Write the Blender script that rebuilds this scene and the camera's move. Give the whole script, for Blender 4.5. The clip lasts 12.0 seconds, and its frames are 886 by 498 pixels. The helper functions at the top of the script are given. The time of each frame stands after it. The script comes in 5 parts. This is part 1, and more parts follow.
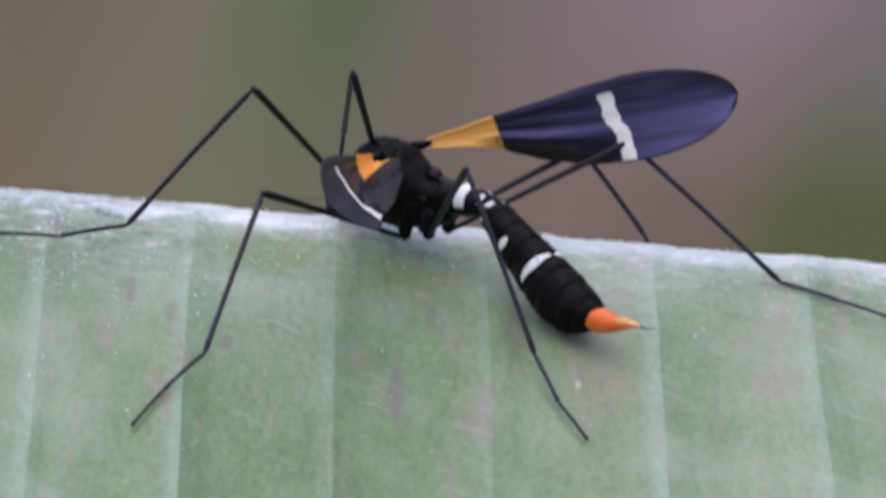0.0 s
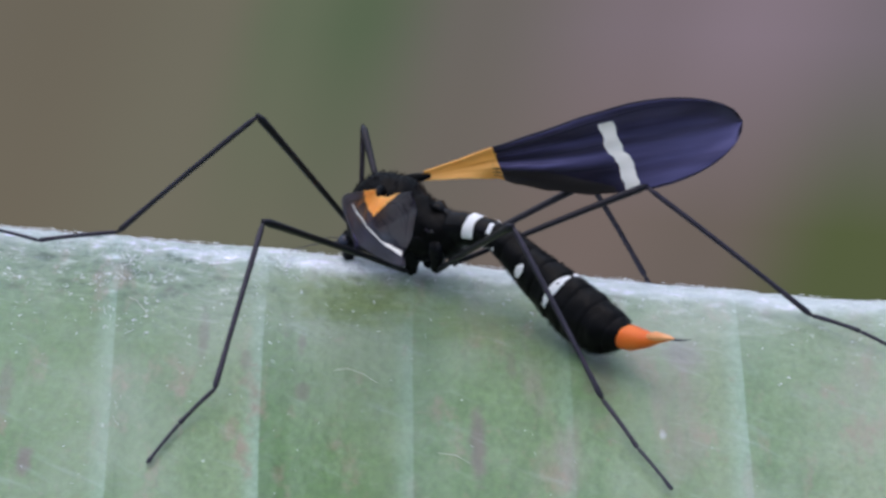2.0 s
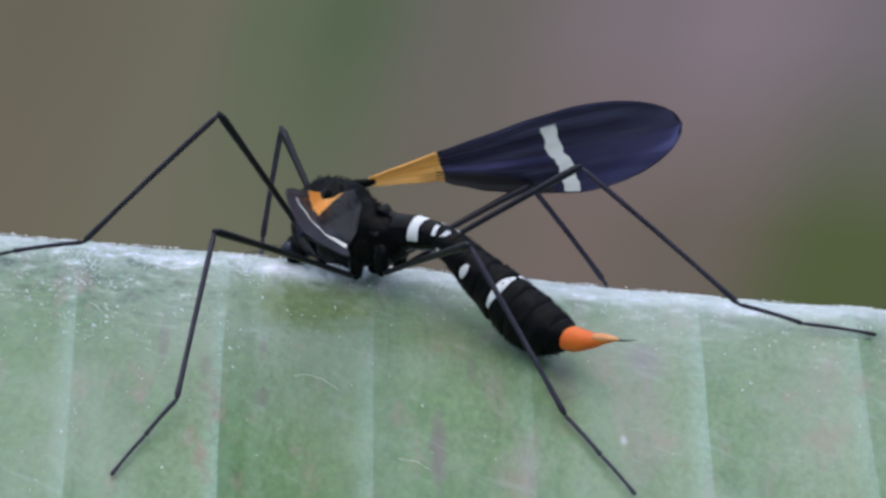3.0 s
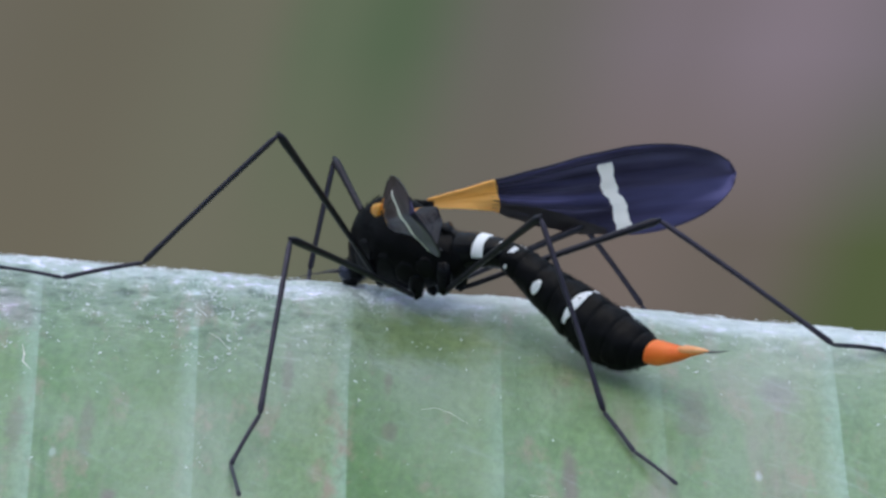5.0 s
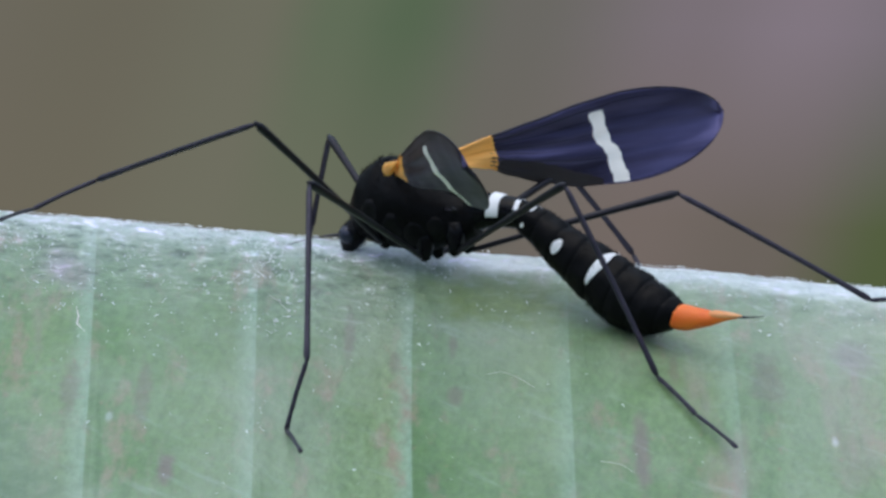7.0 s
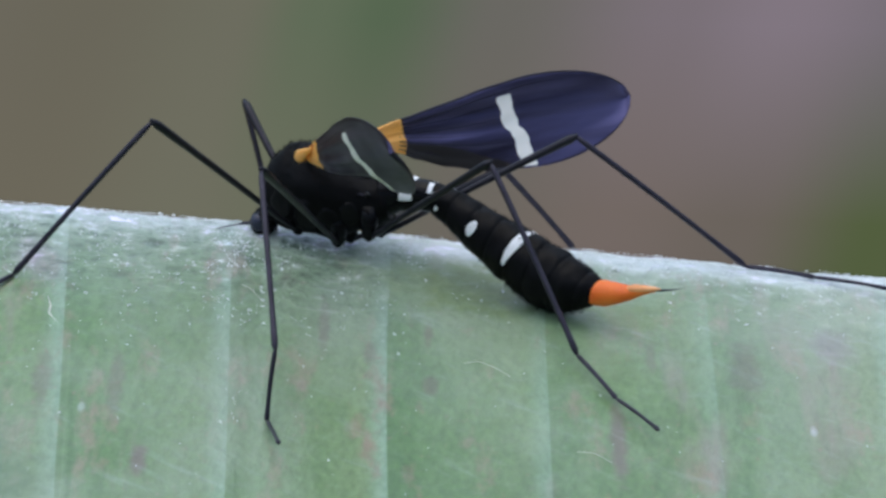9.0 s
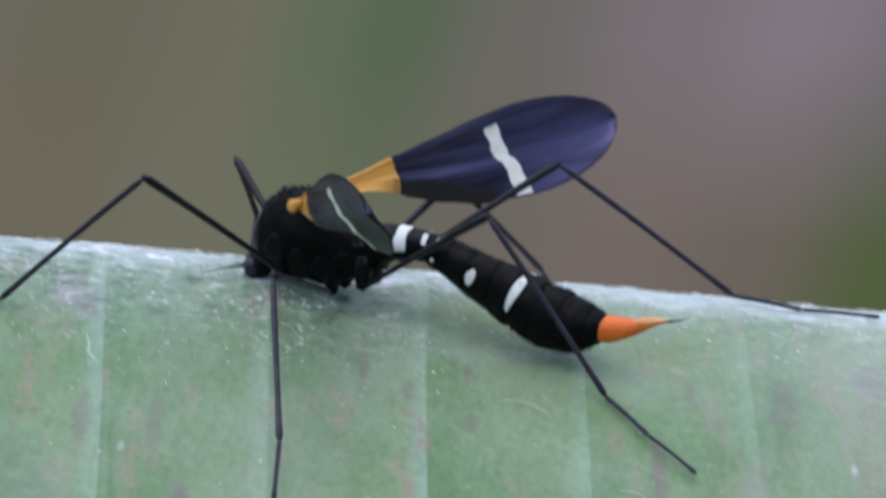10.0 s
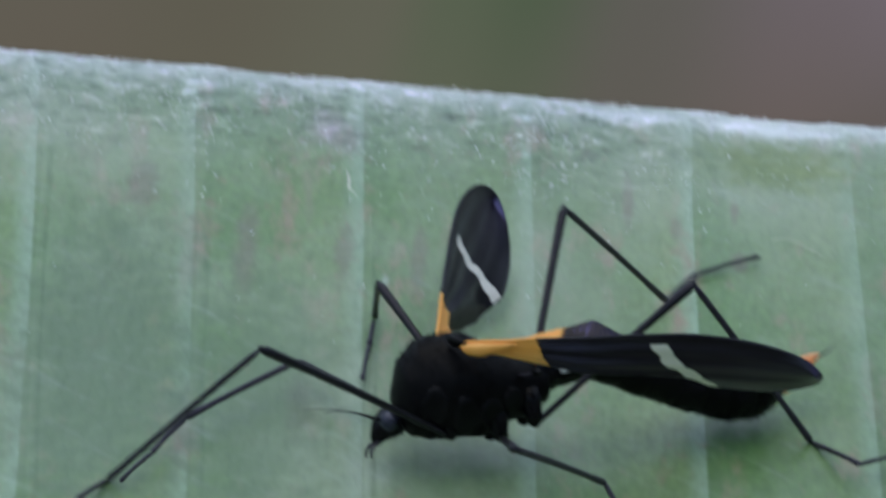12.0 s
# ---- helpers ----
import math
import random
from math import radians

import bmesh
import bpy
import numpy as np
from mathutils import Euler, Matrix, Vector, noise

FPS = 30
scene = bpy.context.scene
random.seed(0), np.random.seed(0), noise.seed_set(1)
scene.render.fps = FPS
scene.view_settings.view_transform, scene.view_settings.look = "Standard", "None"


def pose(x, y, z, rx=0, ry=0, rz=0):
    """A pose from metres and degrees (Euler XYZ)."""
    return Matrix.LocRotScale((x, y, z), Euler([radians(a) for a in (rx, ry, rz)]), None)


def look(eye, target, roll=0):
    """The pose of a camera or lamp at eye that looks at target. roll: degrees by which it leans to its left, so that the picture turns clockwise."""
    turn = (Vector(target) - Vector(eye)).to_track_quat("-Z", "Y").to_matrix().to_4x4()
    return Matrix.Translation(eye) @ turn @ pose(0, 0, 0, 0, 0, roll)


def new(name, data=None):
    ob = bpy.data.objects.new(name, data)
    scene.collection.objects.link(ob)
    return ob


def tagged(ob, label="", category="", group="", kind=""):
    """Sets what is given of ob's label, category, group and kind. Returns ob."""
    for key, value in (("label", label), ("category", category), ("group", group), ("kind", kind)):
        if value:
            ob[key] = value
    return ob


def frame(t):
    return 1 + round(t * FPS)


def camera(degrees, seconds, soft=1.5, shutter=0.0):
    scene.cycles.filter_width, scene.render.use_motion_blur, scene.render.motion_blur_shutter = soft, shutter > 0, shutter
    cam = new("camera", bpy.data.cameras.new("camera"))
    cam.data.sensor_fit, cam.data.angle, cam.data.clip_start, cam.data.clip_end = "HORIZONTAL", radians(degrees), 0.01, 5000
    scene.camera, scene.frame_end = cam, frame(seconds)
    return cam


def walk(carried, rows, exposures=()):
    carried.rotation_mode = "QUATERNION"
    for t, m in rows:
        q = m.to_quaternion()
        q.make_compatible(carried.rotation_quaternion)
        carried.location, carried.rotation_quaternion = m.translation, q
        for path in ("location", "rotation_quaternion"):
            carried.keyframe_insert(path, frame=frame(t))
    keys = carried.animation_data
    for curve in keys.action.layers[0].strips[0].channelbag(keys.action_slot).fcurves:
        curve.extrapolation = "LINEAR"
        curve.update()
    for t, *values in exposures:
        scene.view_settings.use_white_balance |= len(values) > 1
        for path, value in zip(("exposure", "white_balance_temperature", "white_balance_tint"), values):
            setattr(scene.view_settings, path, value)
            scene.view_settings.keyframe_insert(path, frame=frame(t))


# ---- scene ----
# macro shot: one crane fly on the margin of a broad leaf; sizes in millimetres, MM turns them into metres
MM = 0.001

# ---- camera ----
cam = camera(8.0, 12.0, soft=3.0, shutter=0.6)
walk(cam, [
    (0, pose(0.01021, -0.30463, 0.09790, 71.850, 0, -0.069)),
    (0.5, pose(0.00904, -0.30410, 0.09960, 72.112, 0, -0.215)),
    (1, pose(0.00987, -0.30046, 0.09750, 71.985, 0, -0.247)),
    (1.5, pose(0.00965, -0.29961, 0.09688, 71.935, 0, -0.254)),
    (2, pose(0.00667, -0.29777, 0.09697, 72.032, 0, -0.012)),
    (2.5, pose(0.00682, -0.29745, 0.09685, 72.028, 0, 0.123)),
    (3, pose(0.00818, -0.29680, 0.09680, 72.052, 0, -0.084)),
    (3.5, pose(0.00581, -0.29514, 0.09650, 72.085, 0, 0.139)),
    (3.7, pose(0.00537, -0.29438, 0.09674, 72.156, 0, 0.159)),
    (5.3, pose(0.00334, -0.29016, 0.09520, 72.134, 0, 0.204)),
    (5.5, pose(0.00355, -0.28970, 0.09457, 72.063, 0, 0.212)),
    (6, pose(0.00268, -0.28899, 0.09475, 72.124, 0, 0.180)),
    (6.5, pose(0.00179, -0.28711, 0.09347, 72.027, 0, 0.131)),
    (7, pose(0.00049, -0.28335, 0.09221, 72.021, 0, 0.200)),
    (7.2, pose(0.00046, -0.28280, 0.09197, 72.013, 0, 0.199)),
    (8.8, pose(0.00025, -0.28138, 0.09150, 72.011, 0, 0.036)),
    (9, pose(0.00071, -0.28117, 0.09120, 71.976, 0, 0.012)),
    (9.5, pose(-0.00000, -0.28056, 0.09116, 72.000, 0, 0.000)),
    (10, pose(-0.00106, -0.28032, 0.09192, 72.126, 0, 0.010)),
    (10.2, pose(-0.00156, -0.28012, 0.09257, 72.235, 0, 0.068)),
    (10.4, pose(-0.00157, -0.28037, 0.09181, 72.108, 0, 0.351)),
    (10.5, pose(-0.00152, -0.28048, 0.09150, 72.057, 0, 0.534)),
    (10.7, pose(-0.00218, -0.28078, 0.09061, 71.908, 0, 0.560)),
    (10.9, pose(-0.00235, -0.27952, 0.08972, 71.834, 0, 0.526)),
    (11, pose(-0.00281, -0.27946, 0.08993, 71.869, 0, 0.519)),
    (11.2, pose(-0.00355, -0.27827, 0.08894, 71.777, 0, 0.556)),
    (11.3, pose(-0.00425, -0.27841, 0.08856, 71.713, 0, 0.616)),
    (11.5, pose(-0.00631, -0.27713, 0.08797, 71.687, 0, 0.767)),
    (11.7, pose(-0.00787, -0.27562, 0.08813, 71.788, 0, 0.924)),
    (11.8, pose(-0.00828, -0.27578, 0.08773, 71.719, 0, 1.018)),
    (11.9, pose(-0.00818, -0.27604, 0.08699, 71.593, 0, 1.080)),
    (12, pose(-0.00743, -0.27628, 0.08631, 71.476, 0, 1.169)),
], exposures=[(0.0, 0.42, 6850, 18), (1.5, 0.40, 6750, 14), (2.5, 0.34, 6600, 8), (6.5, 0.38, 6500, 4), (10.0, 0.38, 6500, 4), (11.0, 0.38, 6500, 4), (11.5, 0.37, 6500, 6), (12.0, 0.02, 6450, 3)])

# ---- light ----
world = bpy.data.worlds.new("sky")
scene.world = world
world.use_nodes = True
wn = world.node_tree.nodes
sky = wn.new("ShaderNodeTexSky")
sky.sky_type = "NISHITA"
sky.sun_disc = False
sky.sun_elevation = radians(83)
sky.sun_rotation = radians(280)
sky.air_density, sky.dust_density, sky.ozone_density = 1.0, 3.0, 1.6
world.node_tree.links.new(sky.outputs["Color"], wn["Background"].inputs["Color"])
wn["Background"].inputs["Strength"].default_value = 0.10
sun = new("sun", bpy.data.lights.new("sun", "SUN"))
sun.data.energy = 1.62
sun.data.angle = radians(125)
sun.data.color = (0.79, 0.85, 1.0)
sun.matrix_world = look((-0.12, 0.02, 1.0), (0, 0, 0))


# ---- materials ----
def material(name):
    m = bpy.data.materials.new(name)
    m.use_nodes = True
    return m, m.node_tree.nodes, m.node_tree.links, m.node_tree.nodes["Principled BSDF"]


def noise_node(nodes, links, scale, detail=4.0, stretch=(1, 1, 1), rough=0.55):
    tc = nodes.new("ShaderNodeTexCoord")
    mp = nodes.new("ShaderNodeMapping")
    mp.inputs["Scale"].default_value = stretch
    links.new(tc.outputs["Object"], mp.inputs["Vector"])
    nz = nodes.new("ShaderNodeTexNoise")
    nz.inputs["Scale"].default_value = scale
    nz.inputs["Detail"].default_value = detail
    nz.inputs["Roughness"].default_value = rough
    links.new(mp.outputs["Vector"], nz.inputs["Vector"])
    return nz.outputs["Fac"]


def ramp(nodes, links, fac, *stops, smooth=False):
    r = nodes.new("ShaderNodeValToRGB")
    e = r.color_ramp.elements
    while len(e) < len(stops):
        e.new(0.5)
    for i, (p, c) in enumerate(stops):
        e[i].position = p
        e[i].color = (*c, 1) if len(c) == 3 else c
    if smooth:
        r.color_ramp.interpolation = "EASE"
    links.new(fac, r.inputs["Fac"])
    return r.outputs["Color"]


def bump(nodes, links, bsdf, height, strength, distance):
    b = nodes.new("ShaderNodeBump")
    b.inputs["Strength"].default_value = strength
    b.inputs["Distance"].default_value = distance
    links.new(height, b.inputs["Height"])
    links.new(b.outputs["Normal"], bsdf.inputs["Normal"])


def mix(nodes, links, fac, a, b, mode="MIX"):
    x = nodes.new("ShaderNodeMix")
    x.data_type = "RGBA"
    x.blend_type = mode
    for key, v in ((0, fac), (6, a), (7, b)):
        if isinstance(v, (int, float)):
            x.inputs[key].default_value = v
        elif isinstance(v, tuple):
            x.inputs[key].default_value = (*v, 1)
        else:
            links.new(v, x.inputs[key])
    return x.outputs[2]


def chitin(name, dark, light, rough, scale=900, grain=2500, spec=0.5, tint=None, sheen=0.0):
    m, n, l, b = material(name)
    f = noise_node(n, l, scale)
    l.new(ramp(n, l, f, (0.35, dark), (0.7, light)), b.inputs["Base Color"])
    b.inputs["Roughness"].default_value = rough
    b.inputs["Specular IOR Level"].default_value = spec
    if tint:
        b.inputs["Specular Tint"].default_value = (*tint, 1)
    b.inputs["Sheen Weight"].default_value = sheen
    b.inputs["Sheen Roughness"].default_value = 0.4
    bump(n, l, b, noise_node(n, l, grain, 3), 0.5, 0.00004)
    return m


def wing_film():
    m, n, l, b = material("wing_film")
    f = noise_node(n, l, 420, 3, (0.22, 2.2, 1))
    l.new(ramp(n, l, f, (0.38, (0.006, 0.005, 0.007)), (0.52, (0.012, 0.010, 0.016)), (0.68, (0.024, 0.020, 0.034))), b.inputs["Base Color"])
    l.new(ramp(n, l, noise_node(n, l, 300, 3), (0.3, (0.30, 0.30, 0.30)), (0.7, (0.46, 0.46, 0.46))), b.inputs["Roughness"])
    lw = n.new("ShaderNodeLayerWeight")
    streak = ramp(n, l, f, (0.36, (0.3, 0.3, 0.3)), (0.60, (1, 1, 1)))
    face = ramp(n, l, lw.outputs["Facing"], (0.17, (1, 1, 1)), (0.34, (0.08, 0.08, 0.08)), (0.66, (0.08, 0.08, 0.08)), (0.90, (0.55, 0.55, 0.55)))
    level = n.new("ShaderNodeMath")
    level.operation = "MULTIPLY"
    level.inputs[1].default_value = 2.2
    l.new(mix(n, l, 1.0, streak, face, "MULTIPLY"), level.inputs[0])
    l.new(level.outputs[0], b.inputs["Specular IOR Level"])
    b.inputs["Specular Tint"].default_value = (0.50, 0.47, 1.0, 1)
    bump(n, l, b, noise_node(n, l, 700, 3, (0.15, 2.4, 1)), 0.6, 0.00008)
    tr = n.new("ShaderNodeBsdfTranslucent")
    tr.inputs["Color"].default_value = (0.36, 0.31, 0.38, 1)
    ms = n.new("ShaderNodeMixShader")
    ms.inputs[0].default_value = 0.16
    l.new(b.outputs[0], ms.inputs[1])
    l.new(tr.outputs[0], ms.inputs[2])
    l.new(ms.outputs[0], n["Material Output"].inputs["Surface"])
    return m


def plain(name, a, c, scale, rough, spec=0.5, grain=0, sub=0.0):
    m, n, l, b = material(name)
    l.new(ramp(n, l, noise_node(n, l, scale), (0.3, a), (0.7, c)), b.inputs["Base Color"])
    b.inputs["Roughness"].default_value = rough
    b.inputs["Specular IOR Level"].default_value = spec
    if sub:
        b.inputs["Subsurface Weight"].default_value = sub
        b.inputs["Subsurface Radius"].default_value = (0.0003, 0.0002, 0.0001)
    if grain:
        bump(n, l, b, noise_node(n, l, grain, 4), 0.5, 0.00005)
    return m


def film_colour(name, a, c, scale, rough, through_colour=None, share=0.25):
    """A coloured zone of wing skin that lets some light through."""
    m, n, l, b = material(name)
    col = ramp(n, l, noise_node(n, l, scale, 4, (0.3, 1.5, 1)), (0.3, a), (0.7, c))
    l.new(col, b.inputs["Base Color"])
    b.inputs["Roughness"].default_value = rough
    b.inputs["Specular IOR Level"].default_value = 0.35
    bump(n, l, b, noise_node(n, l, 1400, 3, (0.3, 1.5, 1)), 0.5, 0.00006)
    tr = n.new("ShaderNodeBsdfTranslucent")
    if through_colour:
        tr.inputs["Color"].default_value = (*through_colour, 1)
    else:
        l.new(col, tr.inputs["Color"])
    ms = n.new("ShaderNodeMixShader")
    ms.inputs[0].default_value = share
    l.new(b.outputs[0], ms.inputs[1])
    l.new(tr.outputs[0], ms.inputs[2])
    l.new(ms.outputs[0], n["Material Output"].inputs["Surface"])
    return m


VELVET = chitin("black_velvet", (0.0010, 0.0009, 0.0013), (0.0026, 0.0024, 0.0034), 0.45, 700, 3500, 0.11)
GLOSS = chitin("black_gloss", (0.0015, 0.0015, 0.002), (0.004, 0.004, 0.006), 0.25, 900, 2200, 0.14)
LEG = chitin("leg_black", (0.014, 0.012, 0.019), (0.032, 0.027, 0.040), 0.42, 1500, 4000, 0.4, (0.8, 0.78, 1.0))
EYE = chitin("eye_black", (0.008, 0.009, 0.014), (0.02, 0.022, 0.035), 0.25, 2500, 6000, 0.6, (0.7, 0.75, 1.0))
FEMUR = chitin("thigh_black", (0.003, 0.003, 0.004), (0.009, 0.008, 0.011), 0.38, 1500, 4000, 0.35, (0.85, 0.83, 1.0))
FILM = wing_film()
VEIN = chitin("wing_vein", (0.006, 0.005, 0.007), (0.015, 0.012, 0.016), 0.45, 1200, 3000, 0.4, (0.7, 0.7, 1.0))
AMBER = film_colour("amber_wing", (0.93, 0.39, 0.055), (0.97, 0.53, 0.16), 700, 0.45, None, 0.10)
LOBE = film_colour("smoky_lobe", (0.016, 0.012, 0.012), (0.034, 0.027, 0.027), 500, 0.5, (0.40, 0.35, 0.42), 0.30)
CREAM = film_colour("cream_band", (0.88, 0.83, 0.77), (0.95, 0.92, 0.88), 900, 0.5, None, 0.08)
WHITE = plain("white_pile", (0.78, 0.78, 0.80), (0.92, 0.92, 0.94), 1500, 0.7, 0.3, 4000)
ORANGE = plain("orange_tip", (0.82, 0.11, 0.010), (0.92, 0.21, 0.022), 800, 0.42, 0.5, 2500)
APRICOT = plain("apricot_valve", (0.86, 0.30, 0.09), (0.94, 0.48, 0.22), 1200, 0.35, 0.6, 2500)
PLATE = chitin("black_plate", (0.0015, 0.0015, 0.002), (0.005, 0.0045, 0.006), 0.38, 1200, 2600, 0.13)
WAX = plain("wax_white", (0.80, 0.84, 0.88), (0.92, 0.94, 0.95), 3000, 0.25, 0.9)
SOIL = plain("forest_floor", (0.05, 0.04, 0.028), (0.11, 0.09, 0.06), 6, 0.9, 0.2)


def backdrop_material():
    m = bpy.data.materials.new("blurred_undergrowth")
    m.use_nodes = True
    n, l = m.node_tree.nodes, m.node_tree.links
    n.remove(n["Principled BSDF"])
    tc = n.new("ShaderNodeTexCoord")
    sp = n.new("ShaderNodeSeparateXYZ")
    l.new(tc.outputs["Object"], sp.inputs[0])
    wob = noise_node(n, l, 5.5, 1.5)

    def lin(v, a, c, off=None):
        r = n.new("ShaderNodeMapRange")
        r.inputs["From Min"].default_value, r.inputs["From Max"].default_value = a, c
        if off is not None:
            ad = n.new("ShaderNodeMath")
            ad.operation = "MULTIPLY_ADD"
            ad.inputs[1].default_value = 0.025
            l.new(off, ad.inputs[0])
            l.new(v, ad.inputs[2])
            v = ad.outputs[0]
        l.new(v, r.inputs["Value"])
        return r.outputs["Result"]
    lean = n.new("ShaderNodeMath")
    lean.operation = "MULTIPLY_ADD"
    lean.inputs[1].default_value = -0.35
    l.new(sp.outputs["Z"], lean.inputs[0])
    l.new(sp.outputs["X"], lean.inputs[2])
    shift = n.new("ShaderNodeMath")
    shift.inputs[1].default_value = -0.13
    l.new(lean.outputs[0], shift.inputs[0])
    fx = lin(shift.outputs[0], -0.17, 0.17, wob)
    upper = ramp(n, l, fx, (0.107, (0.1559, 0.1384, 0.1144)), (0.226, (0.147, 0.1329, 0.1046)), (0.345, (0.1559, 0.15, 0.117)), (0.404, (0.122, 0.150, 0.100)), (0.456, (0.098, 0.134, 0.084)), (0.535, (0.146, 0.136, 0.126)), (0.662, (0.198, 0.162, 0.190)), (0.741, (0.226, 0.182, 0.224)), (0.860, (0.172, 0.150, 0.176)),  smooth=True)
    lower = ramp(n, l, fx, (0.107, (0.162, 0.1329, 0.107)), (0.226, (0.1559, 0.1384, 0.107)), (0.345, (0.162, 0.1559, 0.1195)), (0.416, (0.15, 0.1529, 0.1119)), (0.472, (0.1384, 0.1441, 0.107)), (0.543, (0.15, 0.1329, 0.117)), (0.662, (0.1746, 0.1384, 0.1301)), (0.761, (0.15, 0.1248, 0.1119)), (0.860, (0.0887, 0.1119, 0.0513)),  smooth=True)
    fz = lin(sp.outputs["Z"], -0.372, -0.32, wob)
    col = mix(n, l, fz, lower, upper)
    em = n.new("ShaderNodeEmission")
    l.new(col, em.inputs["Color"])
    em.inputs["Strength"].default_value = 0.76
    l.new(em.outputs[0], n["Material Output"].inputs["Surface"])
    return m


# ---- mesh helpers ----
def mesh_object(name, verts, faces, mat, parent=None, label="", smooth=True):
    me = bpy.data.meshes.new(name)
    me.from_pydata([tuple(v) for v in verts], [], faces)
    me.materials.append(mat)
    bm = bmesh.new()
    bm.from_mesh(me)
    bmesh.ops.recalc_face_normals(bm, faces=bm.faces)
    bm.to_mesh(me)
    bm.free()
    for p in me.polygons:
        p.use_smooth = smooth
    ob = new(name, me)
    if parent:
        ob.parent = parent
    if label:
        ob["label"] = label
    return ob


def loft(stations, sides=20, wobble=0.0, seed=0):
    """Closed tube from stations (centre, half width across, half height, direction along). Millimetres in, metres out."""
    verts, faces = [], []
    for i, (c, rw, rh, d) in enumerate(stations):
        d = Vector(d).normalized()
        across = d.cross(Vector((0, 0, 1)))
        if across.length < 1e-3:
            across = Vector((0, 1, 0))
        across.normalize()
        up = across.cross(d)
        for k in range(sides):
            a = 2 * math.pi * k / sides
            p = Vector(c) + across * (rw * math.cos(a)) + up * (rh * math.sin(a))
            if wobble:
                p += (p - Vector(c)) * (wobble * noise.noise(p * 1.7 + Vector((seed, 0, 0))))
            verts.append(p * MM)
    n = len(stations)
    for i in range(n - 1):
        for k in range(sides):
            a, b = i * sides + k, i * sides + (k + 1) % sides
            faces.append((a, b, b + sides, a + sides))
    for i, ring in ((0, 0), (n - 1, (n - 1) * sides)):
        verts.append(Vector(stations[i][0]) * MM)
        for k in range(sides):
            faces.append((ring + k, ring + (k + 1) % sides, len(verts) - 1))
    return verts, faces


def along(points, radii, flat=1.0):
    """Stations for loft along points with round radii."""
    out = []
    for i, p in enumerate(points):
        a = Vector(points[max(i - 1, 0)])
        b = Vector(points[min(i + 1, len(points) - 1)])
        out.append((p, radii[i], radii[i] * flat, b - a))
    return out


def ease(a, b, t):
    t = max(0.0, min(1.0, t))
    return a + (b - a) * t * t * (3 - 2 * t)


def profile(rows, x):
    """Smooth interpolation in a short table of rows (x, values...)."""
    for p, q in zip(rows, rows[1:]):
        if p[0] <= x <= q[0] or p[0] >= x >= q[0]:
            t = (x - p[0]) / (q[0] - p[0])
            return [ease(u, v, t) * 0.35 + (u + (v - u) * t) * 0.65 for u, v in zip(p[1:], q[1:])]
    return list(rows[-1][1:])


# ---- the setting ----
ground_mesh = bpy.data.meshes.new("ground")
bm = bmesh.new()
bmesh.ops.create_grid(bm, x_segments=60, y_segments=60, size=30)
for v in bm.verts:
    v.co.z = -0.9 + 0.02 * noise.noise(v.co * 0.9)
bm.to_mesh(ground_mesh)
bm.free()
ground_mesh.materials.append(SOIL)
tagged(new("ground", ground_mesh), "dark bare forest soil far below the leaf", "ground", kind="structure")

bv, bf = [], []
for i in range(41):
    a = radians(-75 + 150 * i / 40)
    for j in range(13):
        bv.append((1.2 * math.sin(a), 1.2 * math.cos(a), -0.93 + 0.078 * j))
for i in range(40):
    for j in range(12):
        bf.append((i * 13 + j, i * 13 + j + 13, i * 13 + j + 14, i * 13 + j + 1))
backdrop = mesh_object("backdrop", bv, bf, backdrop_material())
tagged(backdrop, "out of focus brown, green and mauve undergrowth", "backdrop", kind="structure")

# ---- the leaf ----
SLOPE = 0.091
FACE = radians(8)
VIEW = radians(18)
ROUND = 7.0
RAISE = 0.22
RIB_STEP = 7.4
RIBS = [-84.0, -76.6, -69.0, -61.4, -53.8, -46.2, -38.3, -30.9, -23.8, -16.3, -8.75, -1.43, 5.68, 13.25, 21.5, 29.2, 37.0, 44.5, 52.0, 59.5, 67.0, 74.5, 82.0]


def leaf_point(x, s, lift=0.0):
    """A point of the leaf in millimetres: x along its far margin, s from the crest of the rolled margin inwards (negative: over the crest and down)."""
    cy, cz = (RAISE - ROUND) * math.sin(VIEW), (RAISE - ROUND) * math.cos(VIEW)
    a = max(-1.35, min(FACE, s / ROUND - VIEW))
    rest = s - (a + VIEW) * ROUND
    ny, nz = -math.sin(a), math.cos(a)
    py = cy + ROUND * ny - math.cos(a) * rest
    pz = cz + ROUND * nz - math.sin(a) * rest
    # margin irregularity and slow waves of the blade
    wave = 0.10 * noise.noise(Vector((x * 0.11, s * 0.05, 1.7))) + 0.05 * noise.noise(Vector((x * 0.6, s * 0.12, 4.2)))
    wave += 0.035 * noise.noise(Vector((x * 2.2, s * 0.9, 9.1)))
    wave += 0.03 * noise.noise(Vector((x * 7.0, s * 5.0, 2.1))) if -3 < s < 3 else 0.0
    wave += lift
    return Vector((x, py + ny * wave, pz + nz * wave - SLOPE * x))


